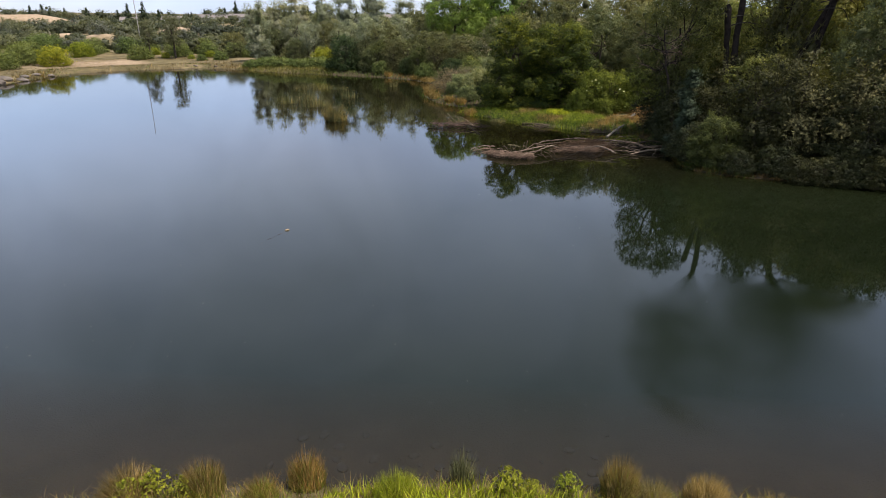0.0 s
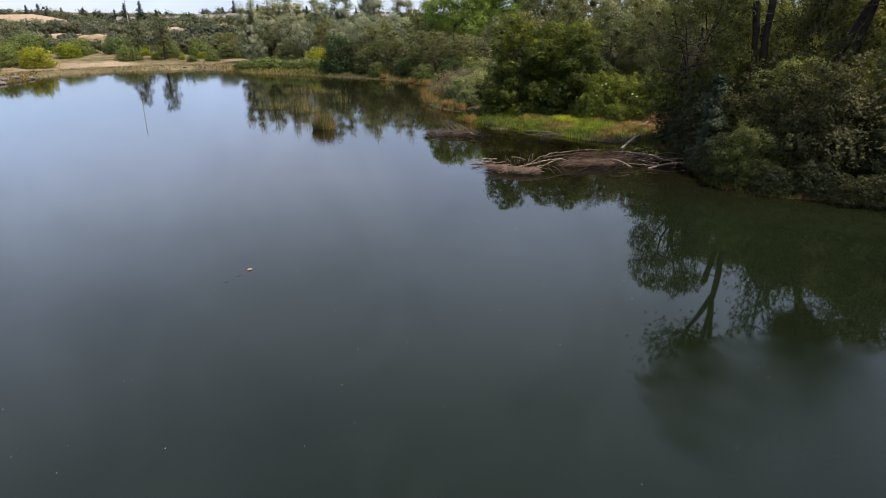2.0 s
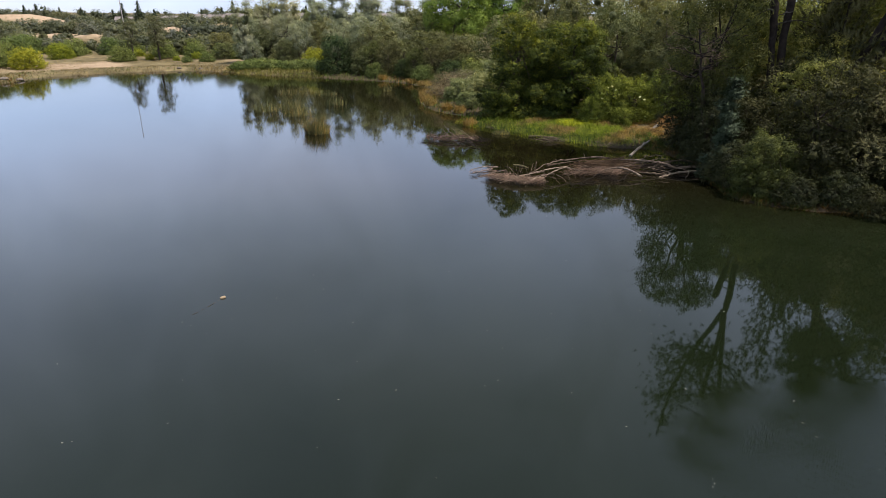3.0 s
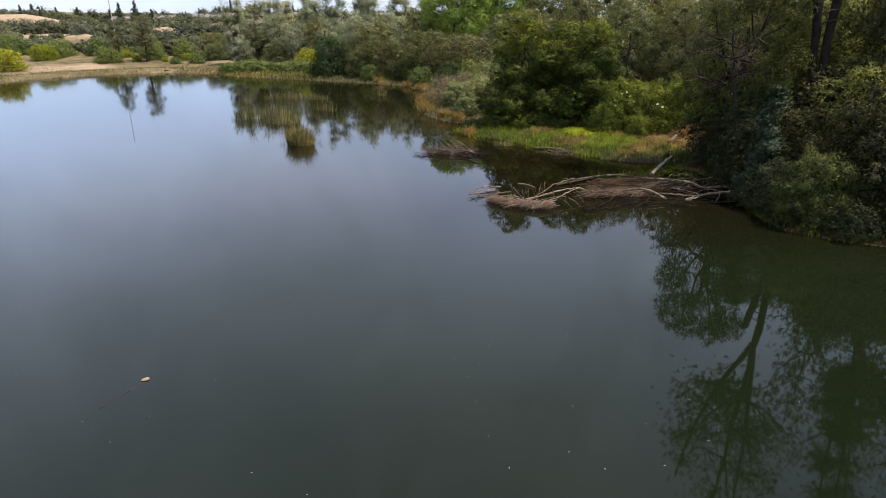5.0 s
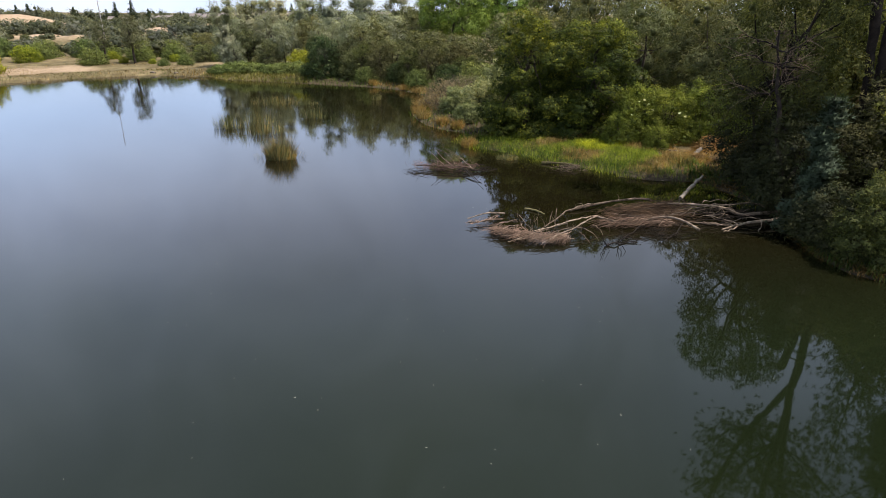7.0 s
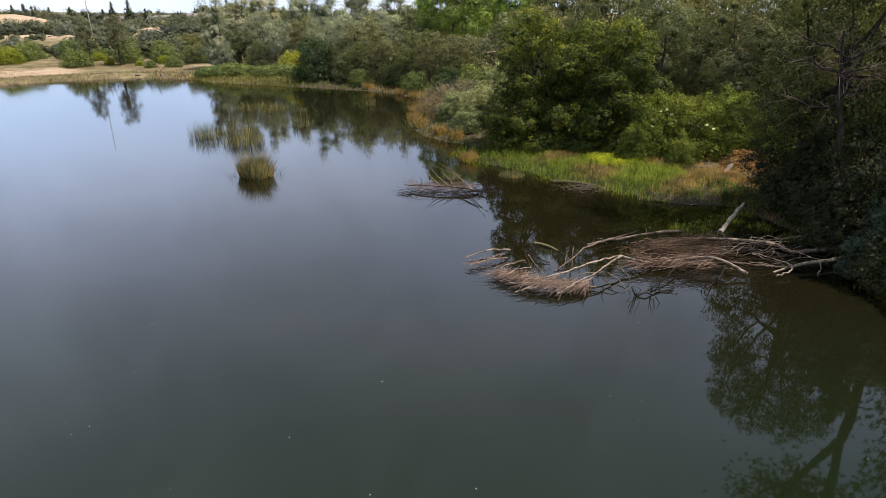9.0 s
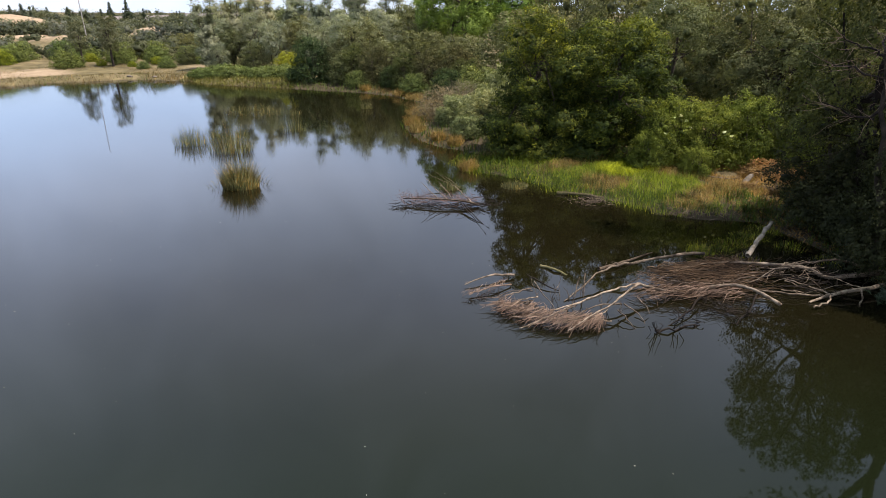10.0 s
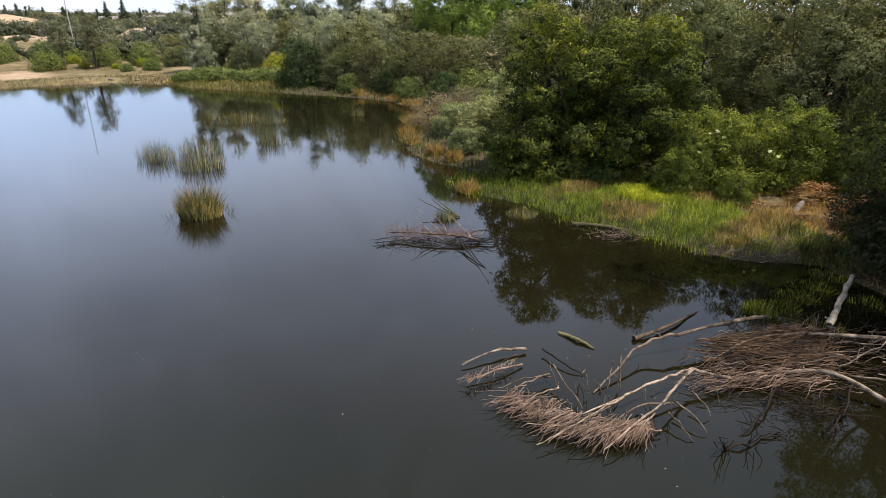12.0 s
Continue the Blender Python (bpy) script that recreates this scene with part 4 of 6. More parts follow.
# lit willow bushes
wil = broadleaf("willow_bush", 3.9, 2.1, 0.105, 1050, 20, WILLOW, BARK, "light green willow bush overhanging the water", "bush", 0.0, 26, 5, 0.2, 0.42, shoots=34)
for x, y, turn, s, label in [(29.6, 39.4, 200, 0.7, "olive willow bush by a bare bank"),
                             (12.3, 66.0, 40, 1.05, "leafy light green bush with cream flower heads"), (14.4, 65.6, 170, 1.0, "leafy light green bush beside the dry slope"),
                             (17.6, 66.5, 290, 1.05, "light green bush under the oaks"), (10.8, 64.8, 80, 0.62, "low green bush at the back of the grass"),
                             (13.2, 63.2, 220, 0.42, "low yellow-green bush above the grass"), (20.5, 63.5, 310, 1.0, "green bush in half shade")]:
    plant(wil, x, y, turn, s, label)
retire(wil)
low_und = broadleaf("shade_bush", 2.6, 2.0, 0.14, 600, 12, OAK_SHADE, BARK, "low dark bush hanging over the shaded waterline", "bush", 0.0, 14, 3, 0.24, 0.5)
und = broadleaf("shade_bush", 2.6, 2.0, 0.12, 800, 10, OAK_SHADE, BARK, "dark green bush hanging over the shaded waterline", "bush", 0.0, 16, 4, 0.22, 0.5)
for i, (x, y, s) in enumerate([(16.4, 44.2, 0.6), (16.3, 46.0, 0.85), (16.9, 45.7, 0.9), (16.3, 45.3, 0.5), (16.6, 48.3, 0.45), (19.2, 50.6, 0.8), (18.2, 41.3, 0.6), (20.6, 40.9, 0.7), (24.6, 39.6, 0.7), (21.8, 39.5, 0.6), (23.1, 39.2, 0.6), (24.4, 38.8, 0.6), (26.0, 38.6, 0.7),
                               (33.4, 33.5, 1.0), (35.4, 29.5, 1.0), (17.2, 53.8, 0.8), (19.4, 58.6, 0.6), (18.2, 56.8, 0.9), (18.5, 50.0, 1.0), (20.6, 60.0, 0.9), (18.4, 55.4, 0.7)]):
    plant(und, x, y, i * 83, s)
bank = [(25.4, 39.8), (21.9, 41.3), (19.0, 42.2), (16.9, 43.3), (16.2, 44.8), (16.4, 46.6)]
for i, ((ax, ay), (bx, by)) in enumerate(zip(bank, bank[1:])):
    k = max(1, int(math.hypot(bx - ax, by - ay) / 1.35))
    for j in range(0, k, 2):
        plant(low_und, ax + (bx - ax) * j / k, ay + (by - ay) * j / k, 61 * j + 40 * i, 0.36 + 0.07 * ((3 * i + 2 * j) % 4), "low dark bush hanging over the shaded waterline", 0.8 + 0.15 * (j % 3), 0.12)
retire(und)
retire(low_und)
# Wears the darker oak leaf: shade of taller trees put into its colour.
shw = broadleaf("willow_bush", 3.9, 2.1, 0.12, 1500, 14, OAK_FAR, BARK, "olive-green willow bush overhanging the water", "bush", 0.0, 22, 4, 0.2, 0.38, shoots=26)
plant(shw, 17.2, 43.1, 0, 0.84)
retire(shw)
siv = broadleaf("silver_willow", 4.6, 2.9, 0.18, 1550, 12, SILVER, BARK, "pale silver-green willow thicket", "bush", 0.0, 24, 5, 0.17, 0.35, shoots=40)
plant(siv, 0.4, 78.4, 0, 0.95, "", 0.78)
plant(siv, 2.4, 82.0, 120, 1.05, "", 0.95)
plant(siv, -2.4, 81.4, 220, 0.7, "", 0.75)
plant(siv, -1.4, 75.6, 300, 0.45, "", 0.8)
retire(siv)
dry = broadleaf("dry_thicket", 2.6, 2.6, 0.42, 420, 12, BRUSH, BARK, "dry grey-brown thicket of bare twigs", "bush", 0.02, 16, 6, 0.3, 0.05, core=False)
plant(dry, -4.2, 85.0, 0, 1.0)
plant(dry, -2.0, 90.0, 90, 1.0)
retire(dry)
rus = broadleaf("dead_oak_branch", 3.0, 1.3, 0.13, 200, 12, RUSSET, BARK, "russet dead leaves hanging in the shade", "bush", 0.3, 12, 2, 0.25)
plant(rus, 21.8, 52.6, 0, 1.0, "", 1.6)
for x, y, turn, s in [(18.3, 61.6, 60, 0.8), (16.8, 63.4, 150, 0.7), (19.6, 62.6, 250, 0.9), (18.0, 63.8, 10, 0.9), (15.4, 60.6, 300, 0.5), (20.2, 61.2, 80, 0.8)]:
    plant(rus, x, y, turn, s, "russet dead brush on the dry slope", 0.42, 0.25)
retire(rus)

def bare_tree(x, y, height, turn):
    """A dead standing oak: crooked trunk, forking limbs, bare twigs."""
    z = height_at(x, y)
    ob = hold("dead_tree", x, y, z, "bare grey dead oak standing among the live trees", "tree")
    tk, tw = Tubes(), Tubes()
    line = tk.add([(0, 0, -0.3), (-0.075 * height, 0.1, height * 0.3), (-0.16 * height, 0, height * 0.6), (-0.24 * height, 0, height)], 0.18, 0.04, 7, 0.05, 4)
    part_mesh("trunk", tk.mesh("trunk", DARK_BARK), ob)
    for i in range(9):
        q = line[int((0.80 + 0.022 * i) * (len(line) - 1))]
        a = turn + i * 2.2
        k = height * RNG.uniform(0.14, 0.26)
        e = q + np.array([math.cos(a) * k, math.sin(a) * k, k * RNG.uniform(0.05, 0.6)])
        lt = Tubes()
        limb = lt.add([q, q * 0.55 + e * 0.45 + RNG.normal(0, 0.2, 3), e], 0.06, 0.015, 6, 0.05, 4)
        part_mesh("limb", lt.mesh("limb", DARK_BARK), ob)
        for j in range(22):
            p = limb[RNG.integers(2, len(limb))]
            t2 = p + RNG.normal(0, 0.5, 3) + (math.cos(a) * 0.4, math.sin(a) * 0.4, 0.1)
            tw.add([p, (p + t2) / 2 + RNG.normal(0, 0.08, 3), t2], 0.009, 0.003, 4, 0.02, 2)
    part_mesh("twig_mass", tw.mesh("twig_mass", TWIG), ob, "brown bare twigs", "stuff")


for x, y, h, turn in [(16.75, 50.4, 9.2, 0.4), (23.4, 62.0, 7.0, 1.9)]:
    bare_tree(x, y, h, turn)

# bushes of the far shore
fb = broadleaf("shore_bush", 3.6, 3.2, 0.20, 560, 11, SHORE_LEAF, BARK, "round green bush on the pale far shore", "bush", 0.0, 18, 4, 0.35)
for x, y, turn, s in [(-76.0, 132.0, 0, 0.8), (-59.4, 136.0, 60, 0.5), (-63.2, 134.5, 90, 0.35), (-70.6, 140.0, 120, 0.75), (-75.5, 148.0, 200, 0.9), (-82.0, 146.0, 10, 0.9), (-89.0, 150.0, 70, 1.0),
                      (-66.0, 145.0, 40, 0.8), (-60.0, 146.0, 30, 0.8), (-54.5, 143.0, 150, 0.7), (-96.0, 146.0, 150, 1.0), (-71.0, 153.0, 99, 1.0), (-88.5, 113.5, 45, 0.9), (-93.5, 118.0, 200, 1.0),
                      (-104, 138, 120, 1.1), (-99, 128, 220, 0.9), (-80, 139, 60, 0.7), (-108, 148, 10, 1.1), (-93, 140, 310, 0.8), (-116, 156, 90, 1.1), (-86, 104, 20, 0.8), (-90, 96, 130, 1.0)]:
    plant(fb, x, y, turn, s)
retire(fb)
yb = broadleaf("yellow_bush", 3.9, 3.0, 0.20, 640, 11, YELLOW, BARK, "yellow-green bush lit by the sun", "bush", 0.0, 18, 4, 0.35)
for x, y, turn, s in [(-83.0, 113.8, 0, 0.9), (-90.5, 133.5, 60, 0.8), (-72.8, 137.0, 100, 0.3), (-66.5, 136.5, 200, 0.25), (-32.8, 127.0, 30, 0.85), (-64, 141, 130, 0.35), (-78, 142, 30, 0.4)]:
    plant(yb, x, y, turn, s)
retire(yb)
lone = broadleaf("oak_tree", 9.4, 1.9, 0.20, 420, 10, HAZED_SAGE, BARK, "thin grey-green oak on a bare trunk", "oak tree", 0.26, 18, 1, 0.4, core=False)
for x, y, turn, s in [(-70.5, 137.0, 0, 1.0), (-76.4, 137.0, 140, 0.85), (-76.5, 133.5, 70, 0.45), (-82.0, 91.5, 200, 0.95)]:
    plant(lone, x, y, turn, s)
retire(lone)
hd = broadleaf("bramble_hedge", 1.9, 2.6, 0.20, 640, 11, SHORE_LEAF, BARK, "low green bramble mound behind the shore grass", "bush", 0.0, 18, 5, 0.3)
for i in range(7):
    plant(hd, -47.0 + 2.8 * i, 124.0 - 0.5 * i + (i % 2) * 0.8, i * 77, 0.8 + 0.1 * (i % 3), "", 0.8)
retire(hd)

# ---- far hillside ----
def far_woods():
    """The wooded slope across the pond, too many to count."""
    n = 1300
    y = 150 + 300 * RNG.uniform(0, 1, n) ** 1.4
    y[:220] = RNG.uniform(415, 470, 220)
    x = y * RNG.uniform(-1.02, 0.12, n)
    kinds = {"olive": [], "grey": [], "dark": []}
    for i in range(n):
        low = 1.0
        if (y[i] < 172 and x[i] > -62) or any(abs(x[i] - mx * y[i] / my) < rx * 0.9 and my - (60 if h > 5 else 55) < y[i] < my + 8 for mx, my, h, rx, ry in MOUNDS):
            if y[i] > 325:
                continue
            low = 0.30
        h = low * RNG.uniform(3.0, 7.0) * (0.7 if y[i] < 200 else RNG.uniform(0.7, 1.5) if y[i] > 400 else 1)
        r = h * RNG.uniform(0.45, 0.75)
        z = height_at(x[i], y[i])
        lobes = [(x[i] + RNG.normal(0, r * 0.5), y[i] + RNG.normal(0, r * 0.5), z + h * RNG.uniform(0.2, 0.72), r * RNG.uniform(0.35, 0.6), r * 0.5, h * RNG.uniform(0.2, 0.32)) for _ in range(6)]
        kinds[("olive", "grey", "dark")[RNG.choice(3, p=(0.40, 0.34, 0.26))]].append((lobes, 320 if y[i] < 220 else 210, 0.28 + 0.03 * h, 0.48 if y[i] < 220 else 0.76))
    for kind, mat in (("olive", HAZED_SAGE), ("grey", HAZED_GREY), ("dark", SAGE_DARK)):
        vs, fs, ns, ts, k = [], [], [], [], 0
        for lobes, many, puff, leaf in kinds[kind]:
            p, face, tone = crown_points(lobes, many, puff, 0.6)
            own = unit(face + RNG.normal(0, 0.3, face.shape))
            v = leaves(p, own, leaf, 0.6)
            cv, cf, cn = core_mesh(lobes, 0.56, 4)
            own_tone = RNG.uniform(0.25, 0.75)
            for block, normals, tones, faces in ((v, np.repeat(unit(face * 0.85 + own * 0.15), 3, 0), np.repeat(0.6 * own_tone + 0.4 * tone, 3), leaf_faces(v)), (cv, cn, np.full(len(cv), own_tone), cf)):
                vs.append(block)
                ns.append(normals)
                ts.append(tones)
                fs.append(faces + k)
                k += len(block)
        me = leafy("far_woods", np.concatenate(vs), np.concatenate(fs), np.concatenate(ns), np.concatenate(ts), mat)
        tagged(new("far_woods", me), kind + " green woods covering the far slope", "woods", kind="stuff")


far_woods()
con = spire("conifer_tree", 12, 3.1, "dark spired conifer on the skyline", "conifer", "conifers on the skyline")
for x, y, s in [(-262, 400, 0.95), (-250, 415, 0.8), (-228, 390, 0.9), (-221, 396, 1.05), (-300, 410, 0.9), (-215, 404, 0.8), (-172, 410, 0.75), (-166, 414, 0.85),
                (-112, 398, 1.1), (-107, 402, 0.95), (-152, 420, 0.8), (-290, 420, 0.7), (-190, 425, 0.7), (-238, 425, 0.7), (-128, 425, 0.75), (-320, 425, 0.8), (-270, 430, 0.7), (-256, 432, 0.55), (-244, 436, 0.5), (-206, 432, 0.5), (-198, 436, 0.6), (-182, 430, 0.5), (-160, 434, 0.45), (-142, 430, 0.5),
                (-136, 436, 0.55), (-122, 430, 0.5), (-311, 432, 0.6), (-305, 440, 0.8), (-284, 436, 0.55), (-176, 440, 0.5), (-100, 432, 0.5), (-88, 436, 0.6), (-75, 430, 0.5), (-212, 440, 0.6)]:
    plant(con, x, y, x * 7 % 360, s * (0.72 + 0.5 * (abs(x) % 7) / 7), "", 0.85 + 0.4 * (abs(x * 3) % 5) / 5)
retire(con)


def house(x, y, w, turn, label):
    z = height_at(x, y)
    ob = hold("house", x, y, z, label, "house", "houses on the far hill")
    ob.rotation_euler = (0, 0, radians(turn))
    h, d, e = 3.0, 8.0, 0.5
    wv = [(-w / 2, -d / 2, -1), (w / 2, -d / 2, -1), (w / 2, d / 2, -1), (-w / 2, d / 2, -1), (-w / 2, -d / 2, h), (w / 2, -d / 2, h), (w / 2, d / 2, h), (-w / 2, d / 2, h), (-w / 2, 0, h + 1.9), (w / 2, 0, h + 1.9)]
    part_mesh("wall", mesh_from("wall", wv, [(0, 1, 5, 4), (2, 3, 7, 6), (1, 2, 6, 9, 5), (3, 0, 4, 8, 7)], STUCCO), ob)
    a, b = w / 2 + e, d / 2 + e
    rv = [(-a, -b, h - 0.15), (a, -b, h - 0.15), (a, 0, h + 2.0), (-a, 0, h + 2.0), (a, b, h - 0.15), (-a, b, h - 0.15)]
    rv += [(p[0], p[1], p[2] + 0.2) for p in rv]
    part_mesh("roof", mesh_from("roof", rv, [(0, 3, 2, 1), (3, 5, 4, 2), (6, 7, 8, 9), (9, 8, 10, 11), (0, 1, 7, 6), (4, 5, 11, 10), (1, 2, 8, 7), (2, 4, 10, 8), (3, 0, 6, 9), (5, 3, 9, 11)], ROOF), ob)
    for i in range(3):
        u = -w / 2 + w * (i + 0.5) / 3
        q = [(u - 0.7, -d / 2 - 0.04, 1.0), (u + 0.7, -d / 2 - 0.04, 1.0), (u + 0.7, -d / 2 - 0.04, 2.3), (u - 0.7, -d / 2 - 0.04, 2.3)]
        q += [(p[0], p[1] + 0.08, p[2]) for p in q]
        box = [(0, 1, 2, 3), (0, 4, 5, 1), (1, 5, 6, 2), (2, 6, 7, 3), (3, 7, 4, 0)]
        win = part_mesh("window", mesh_from("window", q, box, STUCCO), ob)
        g = [(u - 0.6, -d / 2 - 0.06, 1.1), (u + 0.6, -d / 2 - 0.06, 1.1), (u + 0.6, -d / 2 - 0.06, 2.2), (u - 0.6, -d / 2 - 0.06, 2.2)]
        g += [(p[0], p[1] + 0.04, p[2]) for p in g]
        part_mesh("pane", mesh_from("pane", g, box, GLASS), win, "dark window glass")


for x, y, w, turn in [(-205, 402, 12, 10), (-186, 408, 9, -15), (-172, 402, 10, 5), (-160, 404, 13, 0), (-236, 404, 10, 20), (-118, 402, 11, -8), (-66, 420, 16, 0), (-147, 416, 10, 12)]:
    house(x, y, w, turn, "pale low house with pitched roof among the trees")

pole = hold("utility_pole", -97.0, 170, height_at(-97.0, 170), "tall grey wooden utility pole above the bushes", "utility pole")
tb = Tubes()
tb.add([(0, 0, -0.5), (-0.1, 0, 10), (-0.3, 0, 21.5)], 0.12, 0.075, 8, 0, 2)
part_mesh("shaft", tb.mesh("shaft", POLEWOOD), pole)
# ---- reeds, sedge and grass ----
def clump(name, x, y, r, n, height, mats, label, category, lean=0.35, fan=0.3, width=0.012, z=None):
    ob = hold(name, x, y, 0, label, category)
    for mat, share, hs in mats:
        k = int(n * share)
        a, q = RNG.uniform(0, 2 * np.pi, k), r * np.sqrt(RNG.uniform(0, 1, k))
        xy = np.stack([np.cos(a) * q, np.sin(a) * q * 0.85], 1)
        zz = np.full(k, -0.1 if z is None else z)
        v, f = blades(xy, zz, height * hs * (1.12 - 0.55 * (q / r) ** 2), lean, width, fan, (0, 0))
        part_mesh("blade_mass", blade_mesh("blade_mass", v, f, mat), ob, "", "stuff")
    return ob


clump("tule_clump", -15.0, 60.9, 1.1, 2100, 1.8, [(REED, 0.5, 1.0), (REED, 0.25, 0.7), (STRAW, 0.25, 0.95)], "round clump of green and straw tules standing in water", "reeds", 0.5, 0.10, 0.009)
clump("tule_clump", -15.0, 60.9, 1.9, 170, 0.9, [(REED, 0.7, 1.0), (STRAW, 0.3, 0.9)], "sparse outlying stems round the tule clump", "reeds", 0.9, 0.1, 0.009)
for x, y, rx, n, h, label in [(-24.2, 73.2, 1.4, 360, 1.6, "sparse tule stand in open water"), (-22.0, 75.6, 1.7, 300, 1.6, "sparse tule stand in open water"), (-19.8, 70.9, 1.7, 480, 1.5, "thin scattered tule stand in open water"),
                              (-17.6, 79.6, 1.2, 180, 1.5, "thin scattered tule stand in open water"), (-25.6, 90.5, 3.2, 520, 1.0, "wide low tule bed off the point"), (-21.4, 89.2, 1.6, 200, 0.9, "low green tule bed off the point"), (-13.6, 94.3, 0.7, 190, 1.2, "small tule islet near the point"),
                              (-2.0, 61.4, 0.6, 260, 0.6, "small green reed tuft beside drift twigs"), (2.0, 62.2, 0.85, 620, 0.5, "green reed tuft at the grass edge"), (9.9, 51.9, 0.6, 380, 0.65, "yellow-green sedge by the brush pile"), (11.6, 50.9, 0.6, 110, 0.6, "sparse sedge growing through the brush pile"), (10.8, 52.3, 0.8, 520, 0.30, "low yellow-green sedge in the shallows"), (11.8, 53.2, 0.9, 640, 0.28, "low yellow-green sedge in the shallows"), (12.9, 54.1, 0.95, 680, 0.28, "low yellow-green sedge in the shallows"), (14.2, 55.2, 1.0, 680, 0.28, "low yellow-green sedge in the shallows"), (14.2, 52.8, 0.7, 150, 0.5, "thin dark sedge in the shaded shallows"), (15.0, 51.2, 0.7, 150, 0.5, "thin dark sedge in the shaded shallows")]:
    mats = [(YGRASS, 0.12, 1.0), (GRASS, 0.25, 0.8), (DGRASS, 0.4, 0.8), (STRAW, 0.23, 0.8)] if "sedge" in label else [(REED, 0.85, 1.0), (STRAW, 0.15, 0.9)]
    clump("sedge_tuft" if "sedge" in label else "tule_clump", x, y, rx, int(n * 1.3), h, mats, label, "sedge" if "sedge" in label else "reeds", 0.3, 0.08, 0.009)


def meadow(name, region, n, height, mat, label, width, lean=0.6, pick=None, wade=0.35):
    """Grass over a region (x0, x1, y0, y1), on land or in the shallows."""
    x = RNG.uniform(region[0], region[1], n)
    y = RNG.uniform(region[2], region[3], n)
    d = shore_distance(x, y)
    keep = (d > -wade) & (pick(x, y, d) if pick else True)
    x, y = x[keep], y[keep]
    v, f = blades(np.stack([x, y], 1), terrain(x, y) - 0.03, height * (1 + 0.28 * np.sin(x * 1.7 + 1.4 * np.sin(y * 1.3)) * np.sin(y * 1.9 + x * 0.6)), lean, width)
    tagged(new(name, blade_mesh(name, v, f, mat)), label, "grass", kind="stuff")


def patchy(a, b, f):
    return lambda x, y, d: (np.sin(x * f + 1.3 * np.sin(y * f * 0.8)) + np.sin(y * f * 1.1 + x * 0.4) + RNG.normal(0, 0.5, x.shape) > a) & (d < b)


def brown_spots(x, y):
    return np.sin(x * 1.05 + 0.8 + 1.2 * np.sin(y * 0.9)) + np.sin(y * 1.3 - x * 0.5) + RNG.normal(0, 0.45, x.shape)


meadow("point_grass", (-1.8, 13, 57, 70), 46000, 0.42, GRASS, "long green grass on the low point", 0.011, 0.7, lambda x, y, d: (d < 7.5) & (brown_spots(x, y) < 0.75) & ((d > 1.3) | (RNG.uniform(0, 1, x.shape) < 0.35)))
meadow("point_rushes", (-1.8, 14.5, 56, 70), 34000, 0.40, DGRASS, "dark green rushes along the front of the point", 0.011, 0.45, lambda x, y, d: (y > 57.4) & (d < 1.9 + 0.6 * np.sin(x * 1.3)) | (RNG.uniform(0, 1, x.shape) < 0.10))
meadow("straw_grass", (-1.8, 17.5, 57, 70), 52000, 0.40, STRAW, "dry straw grass mixed in the green point", 0.009, 0.9, lambda x, y, d: (d < 8) & (d > 0.6) & (brown_spots(x, y) + 0.25 * smooth(10, 13, x) > 0.55))
meadow("brown_sedge", (-1.8, 15, 57, 68), 22000, 0.48, SEDGE, "brown seeding sedge in patches on the point", 0.009, 0.6, lambda x, y, d: (d < 7) & (d > 0.6) & (brown_spots(x, y) > 1.05))
meadow("yellow_grass", (7.2, 11.4, 62.8, 66.0), 12000, 0.42, YGRASS, "bright yellow-green grass patch", 0.012, 0.8, lambda x, y, d: ((x - 9.3) / 2.0) ** 2 + ((y - 64.2) / 1.3) ** 2 < 1)
meadow("slope_straw", (12.5, 20.5, 59.3, 66), 15000, 0.26, SEDGE, "flattened rusty dead grass on the dry slope", 0.012, 2.0, lambda x, y, d: (d > 0.5) & (np.sin(x * 1.9 + y) + np.sin(y * 1.6 - x) > -1.0))
meadow("shade_grass", (13.0, 24, 40, 60), 20000, 0.42, DGRASS, "dark green grass along the shaded inlet", 0.016, 0.7, lambda x, y, d: (d < 6) & (np.sin(x * 1.7 + y) + np.sin(y * 1.4 - x) > -0.9), 0.1)
meadow("shade_litter", (13.6, 27, 39, 60), 16000, 0.22, SEDGE, "brown dead grass litter on the shaded mud", 0.022, 3.0, lambda x, y, d: d < 6, 0.1)
meadow("shore_grass", (-50, -28, 113, 125), 7000, 0.55, SHOREGRASS, "green shore grass under the brambles", 0.03, 0.7, lambda x, y, d: d < 6)
meadow("far_straw", (-95, -28, 84, 134), 46000, 0.30, DRY, "dry straw fringe of the far shore", 0.025, 1.2, patchy(-0.9, 5.5, 0.35), 0.9)
meadow("far_green", (-95, -44, 84, 134), 26000, 0.32, DGRASS, "green grass fringe of the far shore", 0.025, 1.0, lambda x, y, d: (d < 4.5) & (np.sin(x * 0.5 + y * 0.2) + RNG.normal(0, 0.6, x.shape) > 0.1))
meadow("far_dry_grass", (-112, -28, 84, 150), 36000, 0.22, DRY, "dry grass over the far bank", 0.03, 1.3, lambda x, y, d: (d > 3) & (d < 20) & (np.sin(x * 0.21 + 1.2 * np.sin(y * 0.17)) + np.sin(y * 0.3 + x * 0.11) + RNG.normal(0, 0.5, x.shape) > -0.1))
meadow("far_sedge", (-95, -44, 84, 130), 11000, 0.6, SEDGE, "rusty sedge fringe of the far shore", 0.04, 0.8, patchy(0.2, 2.5, 0.3))
meadow("point_sedge", (-21, 0, 70, 112), 20000, 0.62, SEDGE, "rusty sedge fringe below the willows", 0.014, 0.9, patchy(1.25, 3.2, 0.8))
